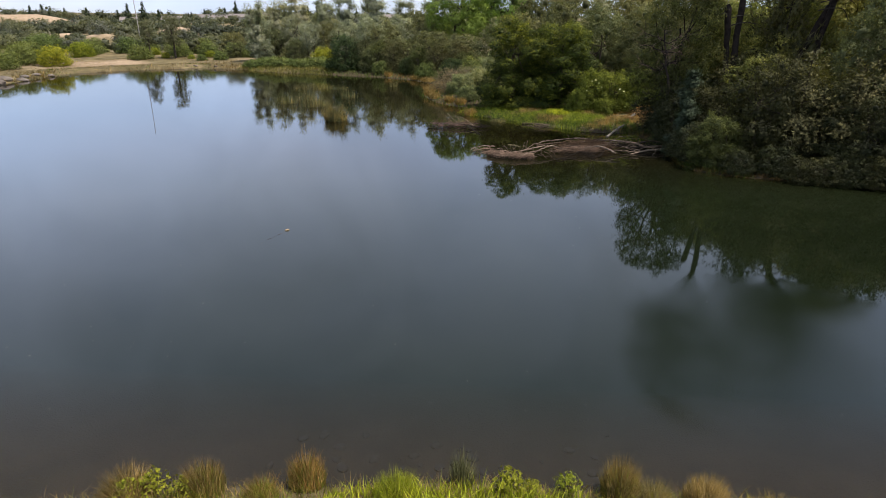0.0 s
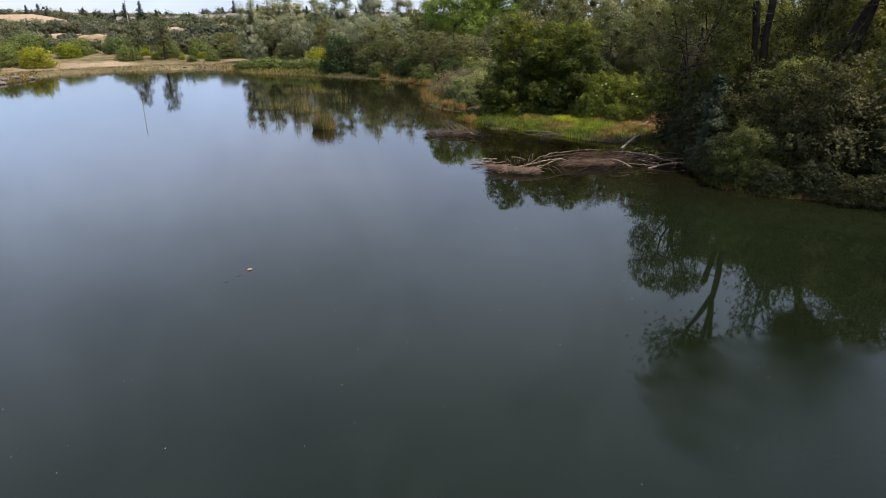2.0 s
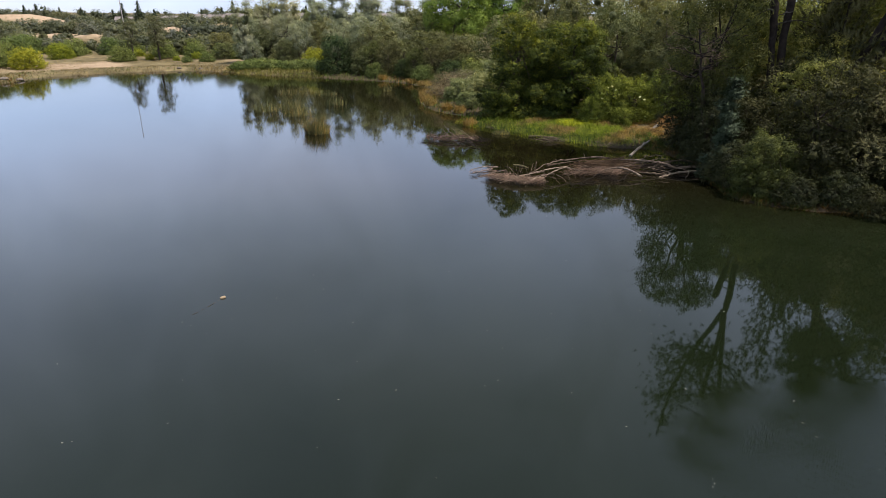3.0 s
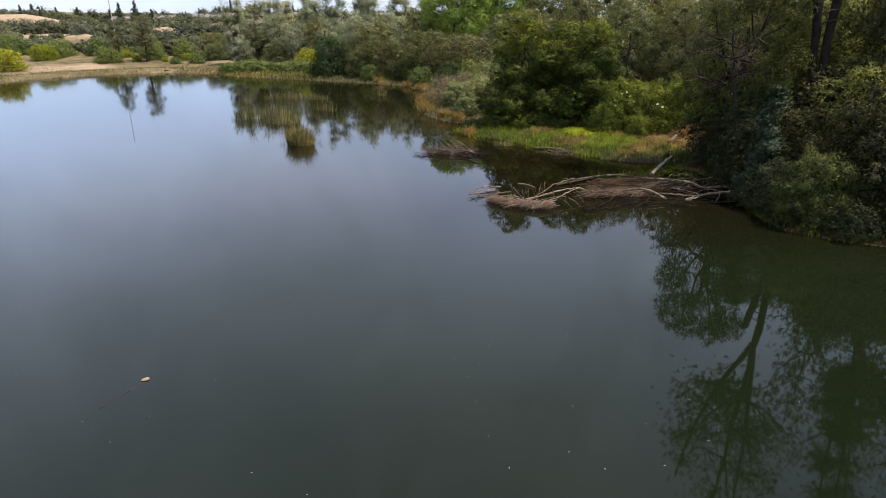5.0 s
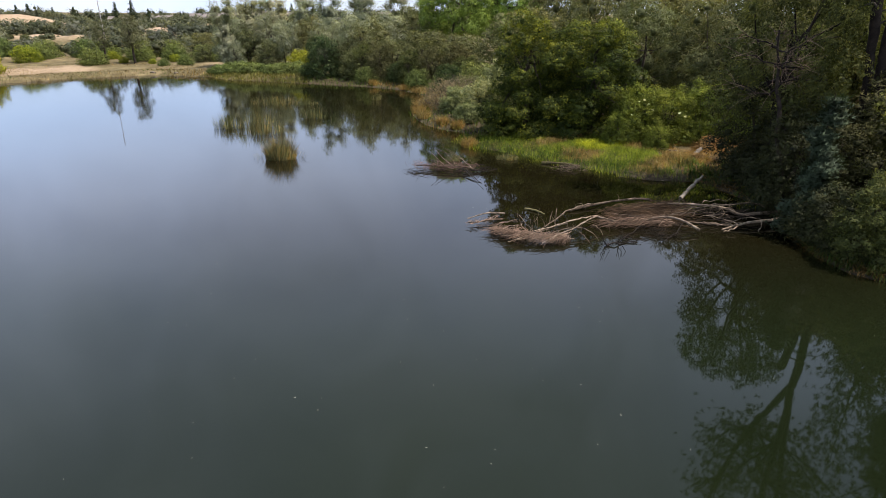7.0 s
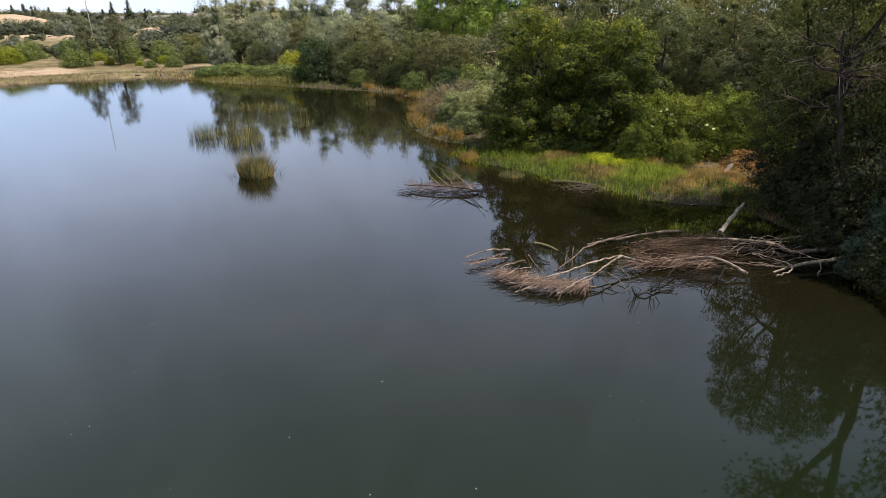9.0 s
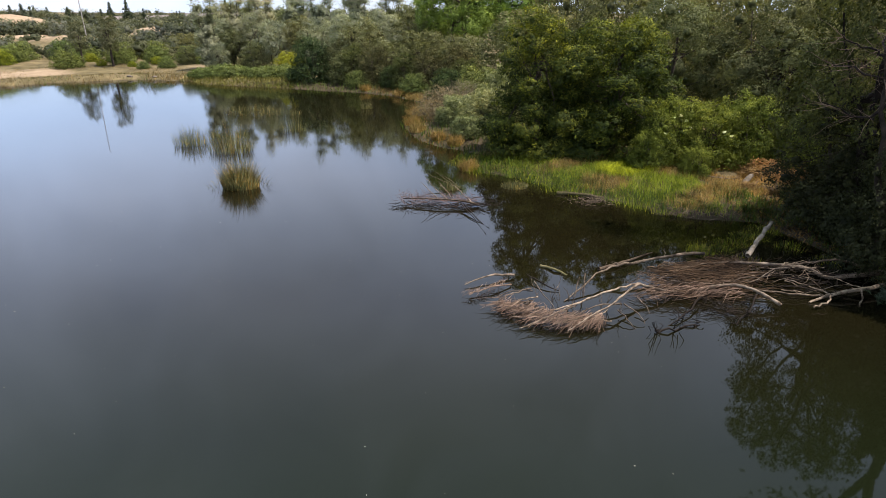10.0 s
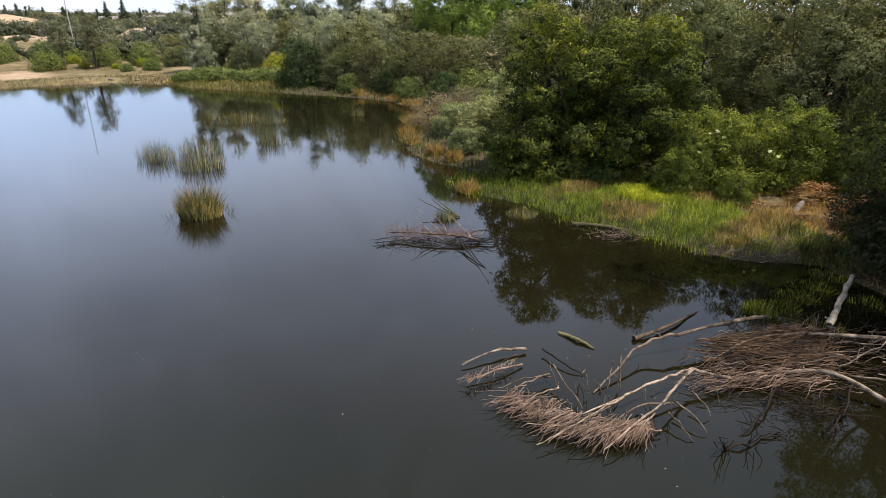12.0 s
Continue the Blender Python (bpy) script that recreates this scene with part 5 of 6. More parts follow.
meadow("point_shore_grass", (-36, 2, 66, 116), 20000, 0.55, DGRASS, "green fringe between the sedge tussocks", 0.026, 0.7, lambda x, y, d: d < 4.5)

meadow("edge_grass", (-2.5, 12.5, 56, 70), 5200, 0.5, GRASS, "sparse green blades standing in the shallows", 0.014, 0.5, lambda x, y, d: (d < 0.3) & (y > 57.2) & (np.sin(x * 2.1 + y) + np.sin(x * 0.9 - y * 1.7) > -0.2), 1.1)
for x, y, r in [(-6.0, 79.5, 0.7), (-6.9, 83.0, 0.8), (-3.8, 75.6, 0.55), (-2.3, 73.8, 0.6), (-1.0, 66.3, 0.6), (-6.2, 86.0, 1.0), (-8.6, 101.5, 1.3), (-11.0, 105.0, 1.0), (-16.8, 109.8, 0.7), (-7.4, 91.0, 1.1), (-6.0, 95.0, 0.9)]:
    clump("sedge_tussock", x, y, r, 800, 0.95, [(SEDGE, 0.6, 1.0), (STRAW, 0.4, 0.9)], "rusty orange sedge tussock on the shore", "sedge", 0.5, 0.3, 0.012, height_at(x, y) - 0.05)

# the bank below the camera's start
for x, y, r, n, h, mats, label in [(-7.6, 10.0, 0.55, 420, 0.85, [(STRAW, 0.7, 1.0), (SEDGE, 0.3, 1.0)], "sprawling straw sedge tuft on the near bank"),
                                   (-6.0, 10.25, 0.5, 560, 1.05, [(SEDGE, 0.5, 1.0), (GRASS, 0.35, 0.66), (SHOREGRASS, 0.25, 0.85)], "rusty-topped sedge tuft at the waterline"),
                                   (-4.6, 10.1, 0.35, 320, 0.7, [(SEDGE, 0.4, 1.0), (GRASS, 0.6, 0.8)], "small green sedge tuft"),
                                   (-3.75, 10.65, 0.42, 620, 1.15, [(SEDGE, 0.5, 1.0), (GRASS, 0.35, 0.66), (SHOREGRASS, 0.25, 0.85)], "upright rusty sedge tuft"),
                                   (-1.6, 10.2, 0.5, 520, 0.8, [(GRASS, 0.7, 1.0), (YGRASS, 0.3, 0.9)], "bright green grass tuft"),
                                   (-0.2, 10.9, 0.28, 120, 1.2, [(REED, 1.0, 1.0)], "thin upright rushes in the shallows"),
                                   (3.35, 10.8, 0.42, 700, 1.25, [(SEDGE, 0.5, 1.0), (STRAW, 0.2, 0.5), (GRASS, 0.2, 0.7), (SHOREGRASS, 0.2, 0.8)], "tall rusty sedge tuft at the waterline"),
                                   (4.0, 10.5, 0.4, 360, 0.8, [(STRAW, 1.0, 0.9)], "straw sedge sprawling towards the water"),
                                   (5.15, 10.55, 0.5, 620, 0.95, [(STRAW, 0.75, 1.0), (SEDGE, 0.25, 0.9)], "bent straw sedge tuft"),
                                   (6.5, 10.3, 0.35, 160, 0.7, [(STRAW, 1.0, 1.0)], "thin straw sedge tuft")]:
    clump("sedge_tuft", x, y - 0.35, r * 0.95, n * 4, h * 0.74, mats, label, "sedge", 0.55 if h < 0.9 else 0.30, 0.18 if h < 0.9 else 0.05, 0.0042, height_at(x, y - 0.35) - 0.05)
meadow("bank_grass", (-9.5, 9, 6.5, 10.8), 16000, 0.32, GRASS, "fresh green grass on the near bank", 0.007, 0.9, lambda x, y, d: (d > 0.25) & (d < 2.6 + 1.3 * np.sin(x * 0.9) * np.sin(x * 0.37 + 1)) & (RNG.uniform(0, 1, x.shape) < smooth(9.8, 6.5, np.abs(x + 0.3))))
meadow("bank_yellow_grass", (-3.2, 2.6, 8.6, 10.5), 2600, 0.45, YGRASS, "bright yellow-green grass on the near bank", 0.012, 0.7, lambda x, y, d: d > 0.3)
meadow("bank_straw", (-9.5, 10, 6.5, 10.8), 16000, 0.36, STRAW, "dry straw on the near bank", 0.005, 1.3, lambda x, y, d: (d > 0.1) & (d < 4))
weed = broadleaf("leafy_weed", 0.75, 0.34, 0.085, 40, 7, YELLOW, BARK, "leafy yellow-green weed on the near bank", "weed", 0.1, 8, 3, 0.07, 0.6)
for x, y, s in [(-7.1, 9.75, 1.1), (-6.4, 9.7, 0.9), (0.85, 10.3, 1.15), (1.35, 10.2, 0.8), (2.15, 10.35, 1.0), (-7.6, 9.6, 0.9)]:
    plant(weed, x, y, x * 50, s * 0.75)
retire(weed)


# ---- stones ----
def stone_mesh(seed, mat):
    bm = bmesh.new()
    bmesh.ops.create_icosphere(bm, subdivisions=2, radius=1.0)
    for v in bm.verts:
        v.co *= 1 + 0.32 * noise.noise(v.co * 0.9 + Vector((seed * 3.7, seed, 0))) + 0.1 * noise.noise(v.co * 2.7 + Vector((0, seed, 0)))
        v.co.z *= 0.6
    me = bpy.data.meshes.new("stone")
    bm.to_mesh(me)
    bm.free()
    me.materials.append(mat)
    return me


stones = [stone_mesh(i, STONE) for i in range(4)]
sunk = [stone_mesh(i + 9, SUNK) for i in range(4)]
for i in range(44):
    x, y = RNG.uniform(-6, 4.2), 10.95 + abs(RNG.normal(0, 0.75))
    s = RNG.uniform(0.04, 0.14)
    ob = new("sunken_stone", sunk[i % 4])
    ob.matrix_world = pose(x, y, min(height_at(x, y) + s * 0.3, -0.75 * s - 0.03), 0, 0, i * 67) @ Matrix.Diagonal((s * 1.3, s, s, 1))
    tagged(ob, "dark silted stone under the shallow water", "stone", "stones in the shallows")
for i, (x, y, s) in enumerate([(-74.5, 93.5, 1.0), (-75.5, 91, 1.3), (-76, 96, 0.9), (-74, 88, 1.1), (-76.5, 99.5, 0.8), (-75.2, 101.2, 0.7), (-75.2, 85.0, 1.2), (-60, 124.5, 0.5), (-55.5, 124.3, 0.45), (-48.6, 126.5, 0.7)]):
    ob = new("shore_rock", stones[i % 4])
    ob.matrix_world = pose(x, y, height_at(x, y) + s * 0.1, 0, 0, i * 50) @ Matrix.Diagonal((s * 1.0, s * 0.75, s * 0.7, 1))
    tagged(ob, "grey-brown rock on the far shoreline", "rock", "rocks on the far shore")

# ---- driftwood ----
UPPER = [(9.6, 50.7, 0.45), (8.77, 50.19, 0.65), (7.56, 49.58, 0.7), (6.15, 48.99, 0.65), (5.04, 48.61, 0.5), (4.19, 47.72, 0.3), (3.19, 46.58, 0.0)]
TOP = [(5.96, 47.1, 0.62), (5.2, 46.65, 0.62), (4.3, 46.15, 0.56), (3.55, 45.6, 0.48), (2.7, 44.98, 0.40), (2.15, 44.6, 0.32), (1.4, 44.1, 0.2)]
LOW = [(5.99, 47.1, 0.6), (5.3, 46.3, 0.58), (4.7, 45.55, 0.5), (3.9, 44.8, 0.42), (3.3, 44.25, 0.32), (2.95, 43.95, 0.2)]
MIDL = [(5.06, 45.68, 0.45), (4.16, 45.58, 0.4), (3.3, 44.85, 0.35), (2.54, 44.41, 0.2)]
TRUNK = [(10.95, 46.5, 0.2), (10.4, 46.85, 0.45), (9.8, 47.25, 0.58), (9.0, 47.4, 0.5), (8.0, 47.45, 0.16), (7.0, 47.2, 0.3), (5.99, 47.1, 0.6)]


def limb_part(name, pts, r0, r1, mat, parent, label="", crook=0.015, sides=8):
    t = Tubes()
    line = t.add(np.array(pts) - np.array(parent.location), r0, r1, sides, crook, 4)
    if max(r0, r1) > 0.045:
        for i in range(2, len(line) - 1, 3):
            if RNG.uniform(0, 1) < 0.6:
                d = RNG.normal(0, 1, 3) * (1, 1, 0.6)
                d /= np.linalg.norm(d)
                k = RNG.uniform(0.12, 0.45)
                r = (r0 + (r1 - r0) * i / len(line)) * RNG.uniform(0.25, 0.45)
                t.add([line[i], line[i] + d * k * 0.5 + RNG.normal(0, 0.03, 3), line[i] + d * k + RNG.normal(0, 0.05, 3)], r, r * 0.4, 5, 0.01, 2)
    return part_mesh(name, t.mesh(name, mat), parent, label)


fallen = hold("fallen_tree", 6.0, 47.1, 0.0, "weathered fallen tree in the water with brown twig fan", "fallen tree")
limb_part("trunk", TRUNK, 0.065, 0.05, DEAD, fallen, "pale weathered trunk")
limb_part("limb", TOP, 0.040, 0.010, DEAD, fallen)
limb_part("limb", LOW, 0.046, 0.012, DEAD, fallen)
limb_part("limb", MIDL, 0.030, 0.008, DEAD, fallen)


def spray(tb, a, b, k, jitter, r, droop=0.0):
    """Thin twigs running from near the segment a-b outwards."""
    a, b = np.asarray(a, dtype=float), np.asarray(b, dtype=float)
    for _ in range(k):
        p = a + RNG.normal(0, 1, 3) * jitter
        e = b + RNG.normal(0, 1, 3) * jitter
        p[2], e[2] = max(p[2], 0.04), max(e[2], 0.0)
        m = (p + e) / 2 + RNG.normal(0, 0.11, 3) + (0, 0, droop)
        tb.add([p, m, e], r * RNG.uniform(0.8, 1.5), r * 0.35, 4, 0.012, 2)


# the fan: more limbs, then short twigs crowded along its front
FRONT = [(0.75, 46.05, 0.24), (1.2, 45.45, 0.28), (1.75, 44.95, 0.30), (2.5, 44.62, 0.30), (3.25, 44.62, 0.28), (3.85, 44.75, 0.24), (4.40, 45.0, 0.14)]
REAR = [(1.0, 46.45, 0.22), (1.6, 46.1, 0.28), (2.15, 45.85, 0.30), (2.46, 45.44, 0.34), (3.05, 45.15, 0.36), (3.8, 45.1, 0.34), (4.3, 45.15, 0.3)]
for pts, r in (([(1.97, 47.01, 0.3), (1.25, 46.5, 0.34), (0.83, 46.1, 0.3), (0.42, 45.6, 0.18)], 0.030), ([(2.04, 47.02, 0.2), (1.26, 46.8, 0.26), (0.5, 46.45, 0.14)], 0.026),
               ([(2.18, 46.44, 0.25), (1.54, 45.95, 0.34), (1.0, 45.45, 0.2)], 0.030), ([(4.41, 46.3, 0.46), (3.3, 45.55, 0.44), (2.2, 44.95, 0.36), (1.05, 44.75, 0.22)], 0.026),
               ([(3.9, 45.0, 0.42), (3.1, 44.5, 0.36), (2.2, 44.15, 0.24)], 0.022), ([(4.5, 45.3, 0.4), (3.9, 44.75, 0.3), (3.4, 44.2, 0.18)], 0.024),
               ([(4.6, 44.95, 0.14), (3.84, 44.86, 0.22), (3.0, 44.55, 0.28)], 0.026), ([(3.4, 45.5, 0.4), (2.5, 44.8, 0.34), (1.7, 44.3, 0.2)], 0.022)):
    limb_part("limb", pts, r, 0.009, DEAD, fallen, "", 0.02)
o = np.array(fallen.location)


def along(line, u):
    line = np.asarray(line)
    k = u * (len(line) - 1)
    i = min(int(k), len(line) - 2)
    return line[i] + (line[i + 1] - line[i]) * (k - i)


tb = Sticks("twig", TWIG, fallen, 280)
for i in range(760):
    u, w = RNG.uniform(0, 1) ** 0.9, abs(RNG.normal(0.1, 0.45))
    if w > 1.1:
        continue
    p = along(FRONT, u) * (1 - w) + along(REAR, u) * w - o + RNG.normal(0, 0.06, 3)
    p[2] = max(0.1, p[2] + RNG.uniform(-0.08, 0.12))
    if RNG.uniform(0, 1) < 0.5:
        e = p + (RNG.normal(-0.03, 0.06), RNG.normal(-0.07, 0.06), -RNG.uniform(0.12, 0.34))
        r = RNG.uniform(0.007, 0.013)
    else:
        L = RNG.uniform(0.35, 0.95)
        ang = RNG.normal(3.60 + 0.30 * u, 0.34)
        e = p + (math.cos(ang) * L, math.sin(ang) * L, RNG.normal(-0.06, 0.06))
        r = RNG.uniform(0.007, 0.014)
    tb.add([p, (p + e) / 2 + RNG.normal(0, 0.02, 3), e], r, 0.004, 4, 0.01, 2)
for i in range(46):
    u = RNG.uniform(0, 1)
    p = np.array([1.1 - 1.45 * u, 47.83 - 1.1 * u, 0.26]) - o + RNG.normal(0, 0.07, 3)
    e = p + (RNG.uniform(-0.45, 0.05), RNG.uniform(-0.3, 0.0), -RNG.uniform(0.02, 0.24))
    tb.add([p, (p + e) / 2 + RNG.normal(0, 0.03, 3), e], 0.010, 0.004, 4, 0.01, 2)
tb.done("dense fan of reddish-brown twigs")
tb = Sticks("wet_twig", WET_SHADE_WOOD, fallen, 60)
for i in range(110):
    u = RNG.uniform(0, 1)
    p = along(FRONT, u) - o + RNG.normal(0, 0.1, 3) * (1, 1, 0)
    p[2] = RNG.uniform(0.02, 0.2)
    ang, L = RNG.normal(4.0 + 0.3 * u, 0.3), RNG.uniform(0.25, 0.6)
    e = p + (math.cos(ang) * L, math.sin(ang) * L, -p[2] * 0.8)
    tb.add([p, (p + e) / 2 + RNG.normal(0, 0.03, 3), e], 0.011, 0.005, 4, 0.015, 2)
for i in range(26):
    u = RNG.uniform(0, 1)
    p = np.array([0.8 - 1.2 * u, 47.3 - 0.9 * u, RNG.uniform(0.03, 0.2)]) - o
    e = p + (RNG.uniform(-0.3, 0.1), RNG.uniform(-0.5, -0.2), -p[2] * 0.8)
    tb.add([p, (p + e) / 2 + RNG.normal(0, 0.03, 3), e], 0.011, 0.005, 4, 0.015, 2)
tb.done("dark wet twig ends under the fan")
tb = Sticks("pale_stick", DEAD, fallen, 60)
for i in range(26):
    p = along(REAR, RNG.uniform(0.1, 1)) - o + RNG.normal(0, 0.12, 3) * (1, 1, 0.5)
    ang, L = RNG.normal(3.75, 0.35), RNG.uniform(0.5, 1.2)
    d = np.array([math.cos(ang), math.sin(ang), RNG.normal(-0.05, 0.1)])
    tb.add([p, p + d * L * 0.4 + RNG.normal(0, 0.06, 3), p + d * L], RNG.uniform(0.010, 0.020), 0.005, 5, 0.025, 3)
tb.done("pale bare sticks in the fan")
tb = Sticks("upright_twig", DEAD, fallen, 40)
for x, y in ((2.2, 46.6), (2.7, 46.2), (3.0, 46.4), (3.3, 46.3), (2.9, 47.2), (3.5, 45.9), (4.4, 45.7), (5.0, 45.6), (4.7, 46.3), (3.9, 46.8)):
    p = np.array([x, y, 0.15]) - o
    for k in range(2):
        e = p + (RNG.normal(-0.12, 0.2), RNG.normal(0.0, 0.25), RNG.uniform(0.35, 0.8))
        tb.add([p, (p + e) / 2 + RNG.normal(0, 0.05, 3), e], 0.014, 0.005, 5, 0.02, 3)
for pts in ([(3.74, 46.98, 0.85), (3.56, 46.59, 0.4), (3.36, 46.08, 0.0)], [(3.96, 47.13, 0.95), (3.86, 46.49, 0.3), (3.75, 46.36, -0.05)], [(2.1, 47.2, 0.5), (2.43, 46.4, 0.3), (2.8, 45.75, 0.1)],
            [(5.2, 45.9, 0.35), (5.55, 45.4, 0.3), (5.75, 45.0, 0.1)], [(5.75, 46.3, 0.4), (5.95, 45.9, 0.3), (6.1, 45.7, 0.1)], [(4.9, 45.5, 0.3), (5.15, 45.0, 0.2), (5.4, 44.7, 0.0)]):
    tb.add(np.array(pts) - o, 0.026, 0.012, 5, 0.02, 3)
tb.done("bare grey upright twigs")
pile = hold("brush_pile", 9.5, 48.8, 0.0, "long tangle of brown dead branches heaped against the bank", "brush pile")
limb_part("log", UPPER, 0.078, 0.024, DEAD, pile, "pale bent log with peeling bark", 0.02)
limb_part("branch", [(13.03, 49.4, 0.5), (11.32, 49.11, 0.75), (9.68, 49.16, 0.7), (8.3, 49.0, 0.5), (7.0, 48.2, 0.3)], 0.07, 0.02, DEAD, pile)
limb_part("log", [(16.9, 49.75, 0.5), (16.3, 49.5, 0.36), (15.06, 49.17, 0.32), (13.8, 48.97, 0.28), (13.4, 49.35, 0.42), (12.8, 49.5, 0.5), (12.1, 49.3, 0.4)], 0.14, 0.025, DEAD, pile, "pale grey forked log", 0.012)
limb_part("branch", [(15.8, 49.55, 0.38), (15.35, 49.95, 0.52), (14.95, 50.1, 0.58), (14.25, 50.1, 0.55), (13.4, 50.0, 0.42), (12.6, 50.2, 0.3)], 0.075, 0.025, DEAD, pile, "pale crooked branch")
limb_part("log", [(16.6, 48.7, 0.4), (15.6, 48.32, 0.3), (14.32, 47.88, 0.28), (13.31, 47.56, 0.2), (12.3, 47.2, 0.02)], 0.11, 0.04, DEAD, pile, "pale log running into the water", 0.012)
limb_part("branch", [(14.5, 47.9, 0.3), (14.3, 47.4, 0.2), (14.0, 47.0, 0.0)], 0.04, 0.02, DEAD, pile)
limb_part("branch", [(12.15, 46.6, 0.12), (12.6, 46.75, 0.2), (12.9, 47.0, 0.26), (13.03, 47.45, 0.32), (12.54, 48.1, 0.3), (12.0, 48.7, 0.3)], 0.035, 0.022, DEAD, pile, "pale hooked branch")
limb_part("branch", [(13.0, 47.6, 0.12), (12.0, 47.5, 0.2), (10.7, 47.65, 0.25), (10.1, 47.9, 0.3)], 0.04, 0.02, DEAD, pile)
limb_part("branch", [(16.2, 52.0, 0.62), (16.5, 51.4, 0.66), (16.75, 50.4, 0.5), (16.8, 49.8, 0.4)], 0.03, 0.05, DEAD, pile)
tb = Sticks("stick", MATTED, pile, 280)
o = np.array(pile.location)
for i in range(380):
    u = RNG.uniform(0, 1)
    x0 = RNG.uniform(6.6, 9.9)
    y0 = 46.9 + (x0 - 6.4) * 0.18 + u * (2.6 + 0.12 * (x0 - 6.4))
    L = RNG.uniform(0.7, 2.5)
    z0 = 0.06 + 0.70 * math.sin(math.pi * min(1, max(0, u))) * RNG.uniform(0.2, 1)
    ang = RNG.normal(0.06, 0.26)
    p = np.array([x0, y0, z0]) - o
    d = np.array([math.cos(ang), math.sin(ang), RNG.normal(0.0, 0.05)])
    tb.add([p, p + d * L * 0.5 + RNG.normal(0, 0.09, 3), p + d * L + (0, 0, RNG.uniform(-0.15, 0.2))], 0.007 + 0.022 * RNG.uniform(0, 1) ** 3, 0.005, 4, 0.03, 2)
tb.done("matted brown branches")
tb = Sticks("pale_stick", DEAD, pile, 90)
for i in range(38):
    x0 = RNG.uniform(6.4, 13.0)
    p = np.array([x0, RNG.uniform(46.9, 49.6) + (x0 - 6.4) * 0.16, RNG.uniform(0.15, 0.6)]) - o
    ang, L = RNG.normal(0.1, 0.55), RNG.uniform(0.8, 2.6)
    d = np.array([math.cos(ang), math.sin(ang), RNG.normal(0.06, 0.16)])
    tb.add([p, p + d * L * 0.35 + RNG.normal(0, 0.12, 3), p + d * L * 0.7 + RNG.normal(0, 0.14, 3), p + d * L], RNG.uniform(0.012, 0.028), 0.007, 5, 0.035, 3)
tb.done("pale bare sticks on the heap")
# Wet wood's dark colour is reused here to hold the bank's shade.
tb = Sticks("dark_stick", WET_SHADE_WOOD, pile, 90)
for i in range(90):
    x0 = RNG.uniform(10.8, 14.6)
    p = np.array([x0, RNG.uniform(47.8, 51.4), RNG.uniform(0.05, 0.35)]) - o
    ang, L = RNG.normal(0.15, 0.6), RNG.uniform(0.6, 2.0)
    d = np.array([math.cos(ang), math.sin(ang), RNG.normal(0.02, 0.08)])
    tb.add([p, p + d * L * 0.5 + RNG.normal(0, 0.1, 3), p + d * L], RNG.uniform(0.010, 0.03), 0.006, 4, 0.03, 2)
tb.done("sticks coloured dark for shade")
tb = Sticks("twig", MATTED, pile, 60)
for i in range(120):
    p = np.array([RNG.uniform(6.2, 8.4), RNG.uniform(46.7, 48.8), RNG.uniform(0.1, 0.6)]) - o
    e = p + (RNG.uniform(-0.9, 0.6), RNG.uniform(-0.6, 0.4), RNG.uniform(-0.3, 0.2))
    tb.add([p, (p + e) / 2 + RNG.normal(0, 0.05, 3), e], 0.014, 0.006, 4, 0.02, 2)
tb.done("matted brown branches")
tb = Sticks("drooping_twig", TWIG, pile, 60)
for i in range(150):
    u = RNG.uniform(0, 1)
    p = np.array([6.5 + 3.4 * u, 47.1 + 0.35 * u + RNG.normal(0, 0.22), RNG.uniform(0.25, 0.6)]) - o
    e = p + (RNG.uniform(-1.3, -0.3), RNG.uniform(-0.35, 0.1), -RNG.uniform(0.1, 0.4))
    tb.add([p, (p + e) / 2 + (0, 0, 0.07) + RNG.normal(0, 0.04, 3), e], 0.011, 0.004, 4, 0.015, 2)
tb.done("drooping brown twig ends")
tb = Sticks("heaped_stick", MATTED, pile, 60)
for i in range(150):
    q = RNG.normal(0, 1, 2)
    p = np.array([9.9 + 0.75 * q[0], 49.35 + 0.45 * q[1], (0.25 + 0.85 * RNG.uniform(0, 1)) * math.exp(-0.4 * (q[0] ** 2 + q[1] ** 2))]) - o
    ang, L = RNG.normal(0.3, 0.7), RNG.uniform(0.5, 1.6)
    d = np.array([math.cos(ang), math.sin(ang), RNG.normal(0.0, 0.14)])
    tb.add([p - d * L * 0.5, p + RNG.normal(0, 0.07, 3), p + d * L * 0.5], RNG.uniform(0.008, 0.022), 0.006, 4, 0.03, 2)
tb.done("brown sticks heaped under the leaning log")
tb = Sticks("wet_branch", WET_SHADE_WOOD, pile, 60)
for pts in ([(8.19, 46.81, 0.25), (7.27, 45.64, 0.1), (6.02, 44.57, 0.0)], [(6.07, 44.52, 0.0), (6.76, 44.74, 0.08), (7.66, 45.21, 0.03)], [(10.2, 46.9, 0.4), (9.6, 46.0, 0.1), (9.0, 45.4, 0.0)]):
    tb.add(np.array(pts) - o, 0.04, 0.02, 5, 0.04, 3)
    for q in pts:
        spray(tb, np.array(q) - o, np.array(q) - o + RNG.normal(0, 0.35, 3), 5, (0.08, 0.08, 0.03), 0.014)
tb.done("dark wet branches at the waterline")


def log_thing(name, pts, r0, r1, mat, label, crook=0.015):
    ob = hold(name, *pts[0][:2], 0.0, label, "log")
    limb_part("stem", pts, r0, r1, mat, ob, "", crook, 9)
    return ob


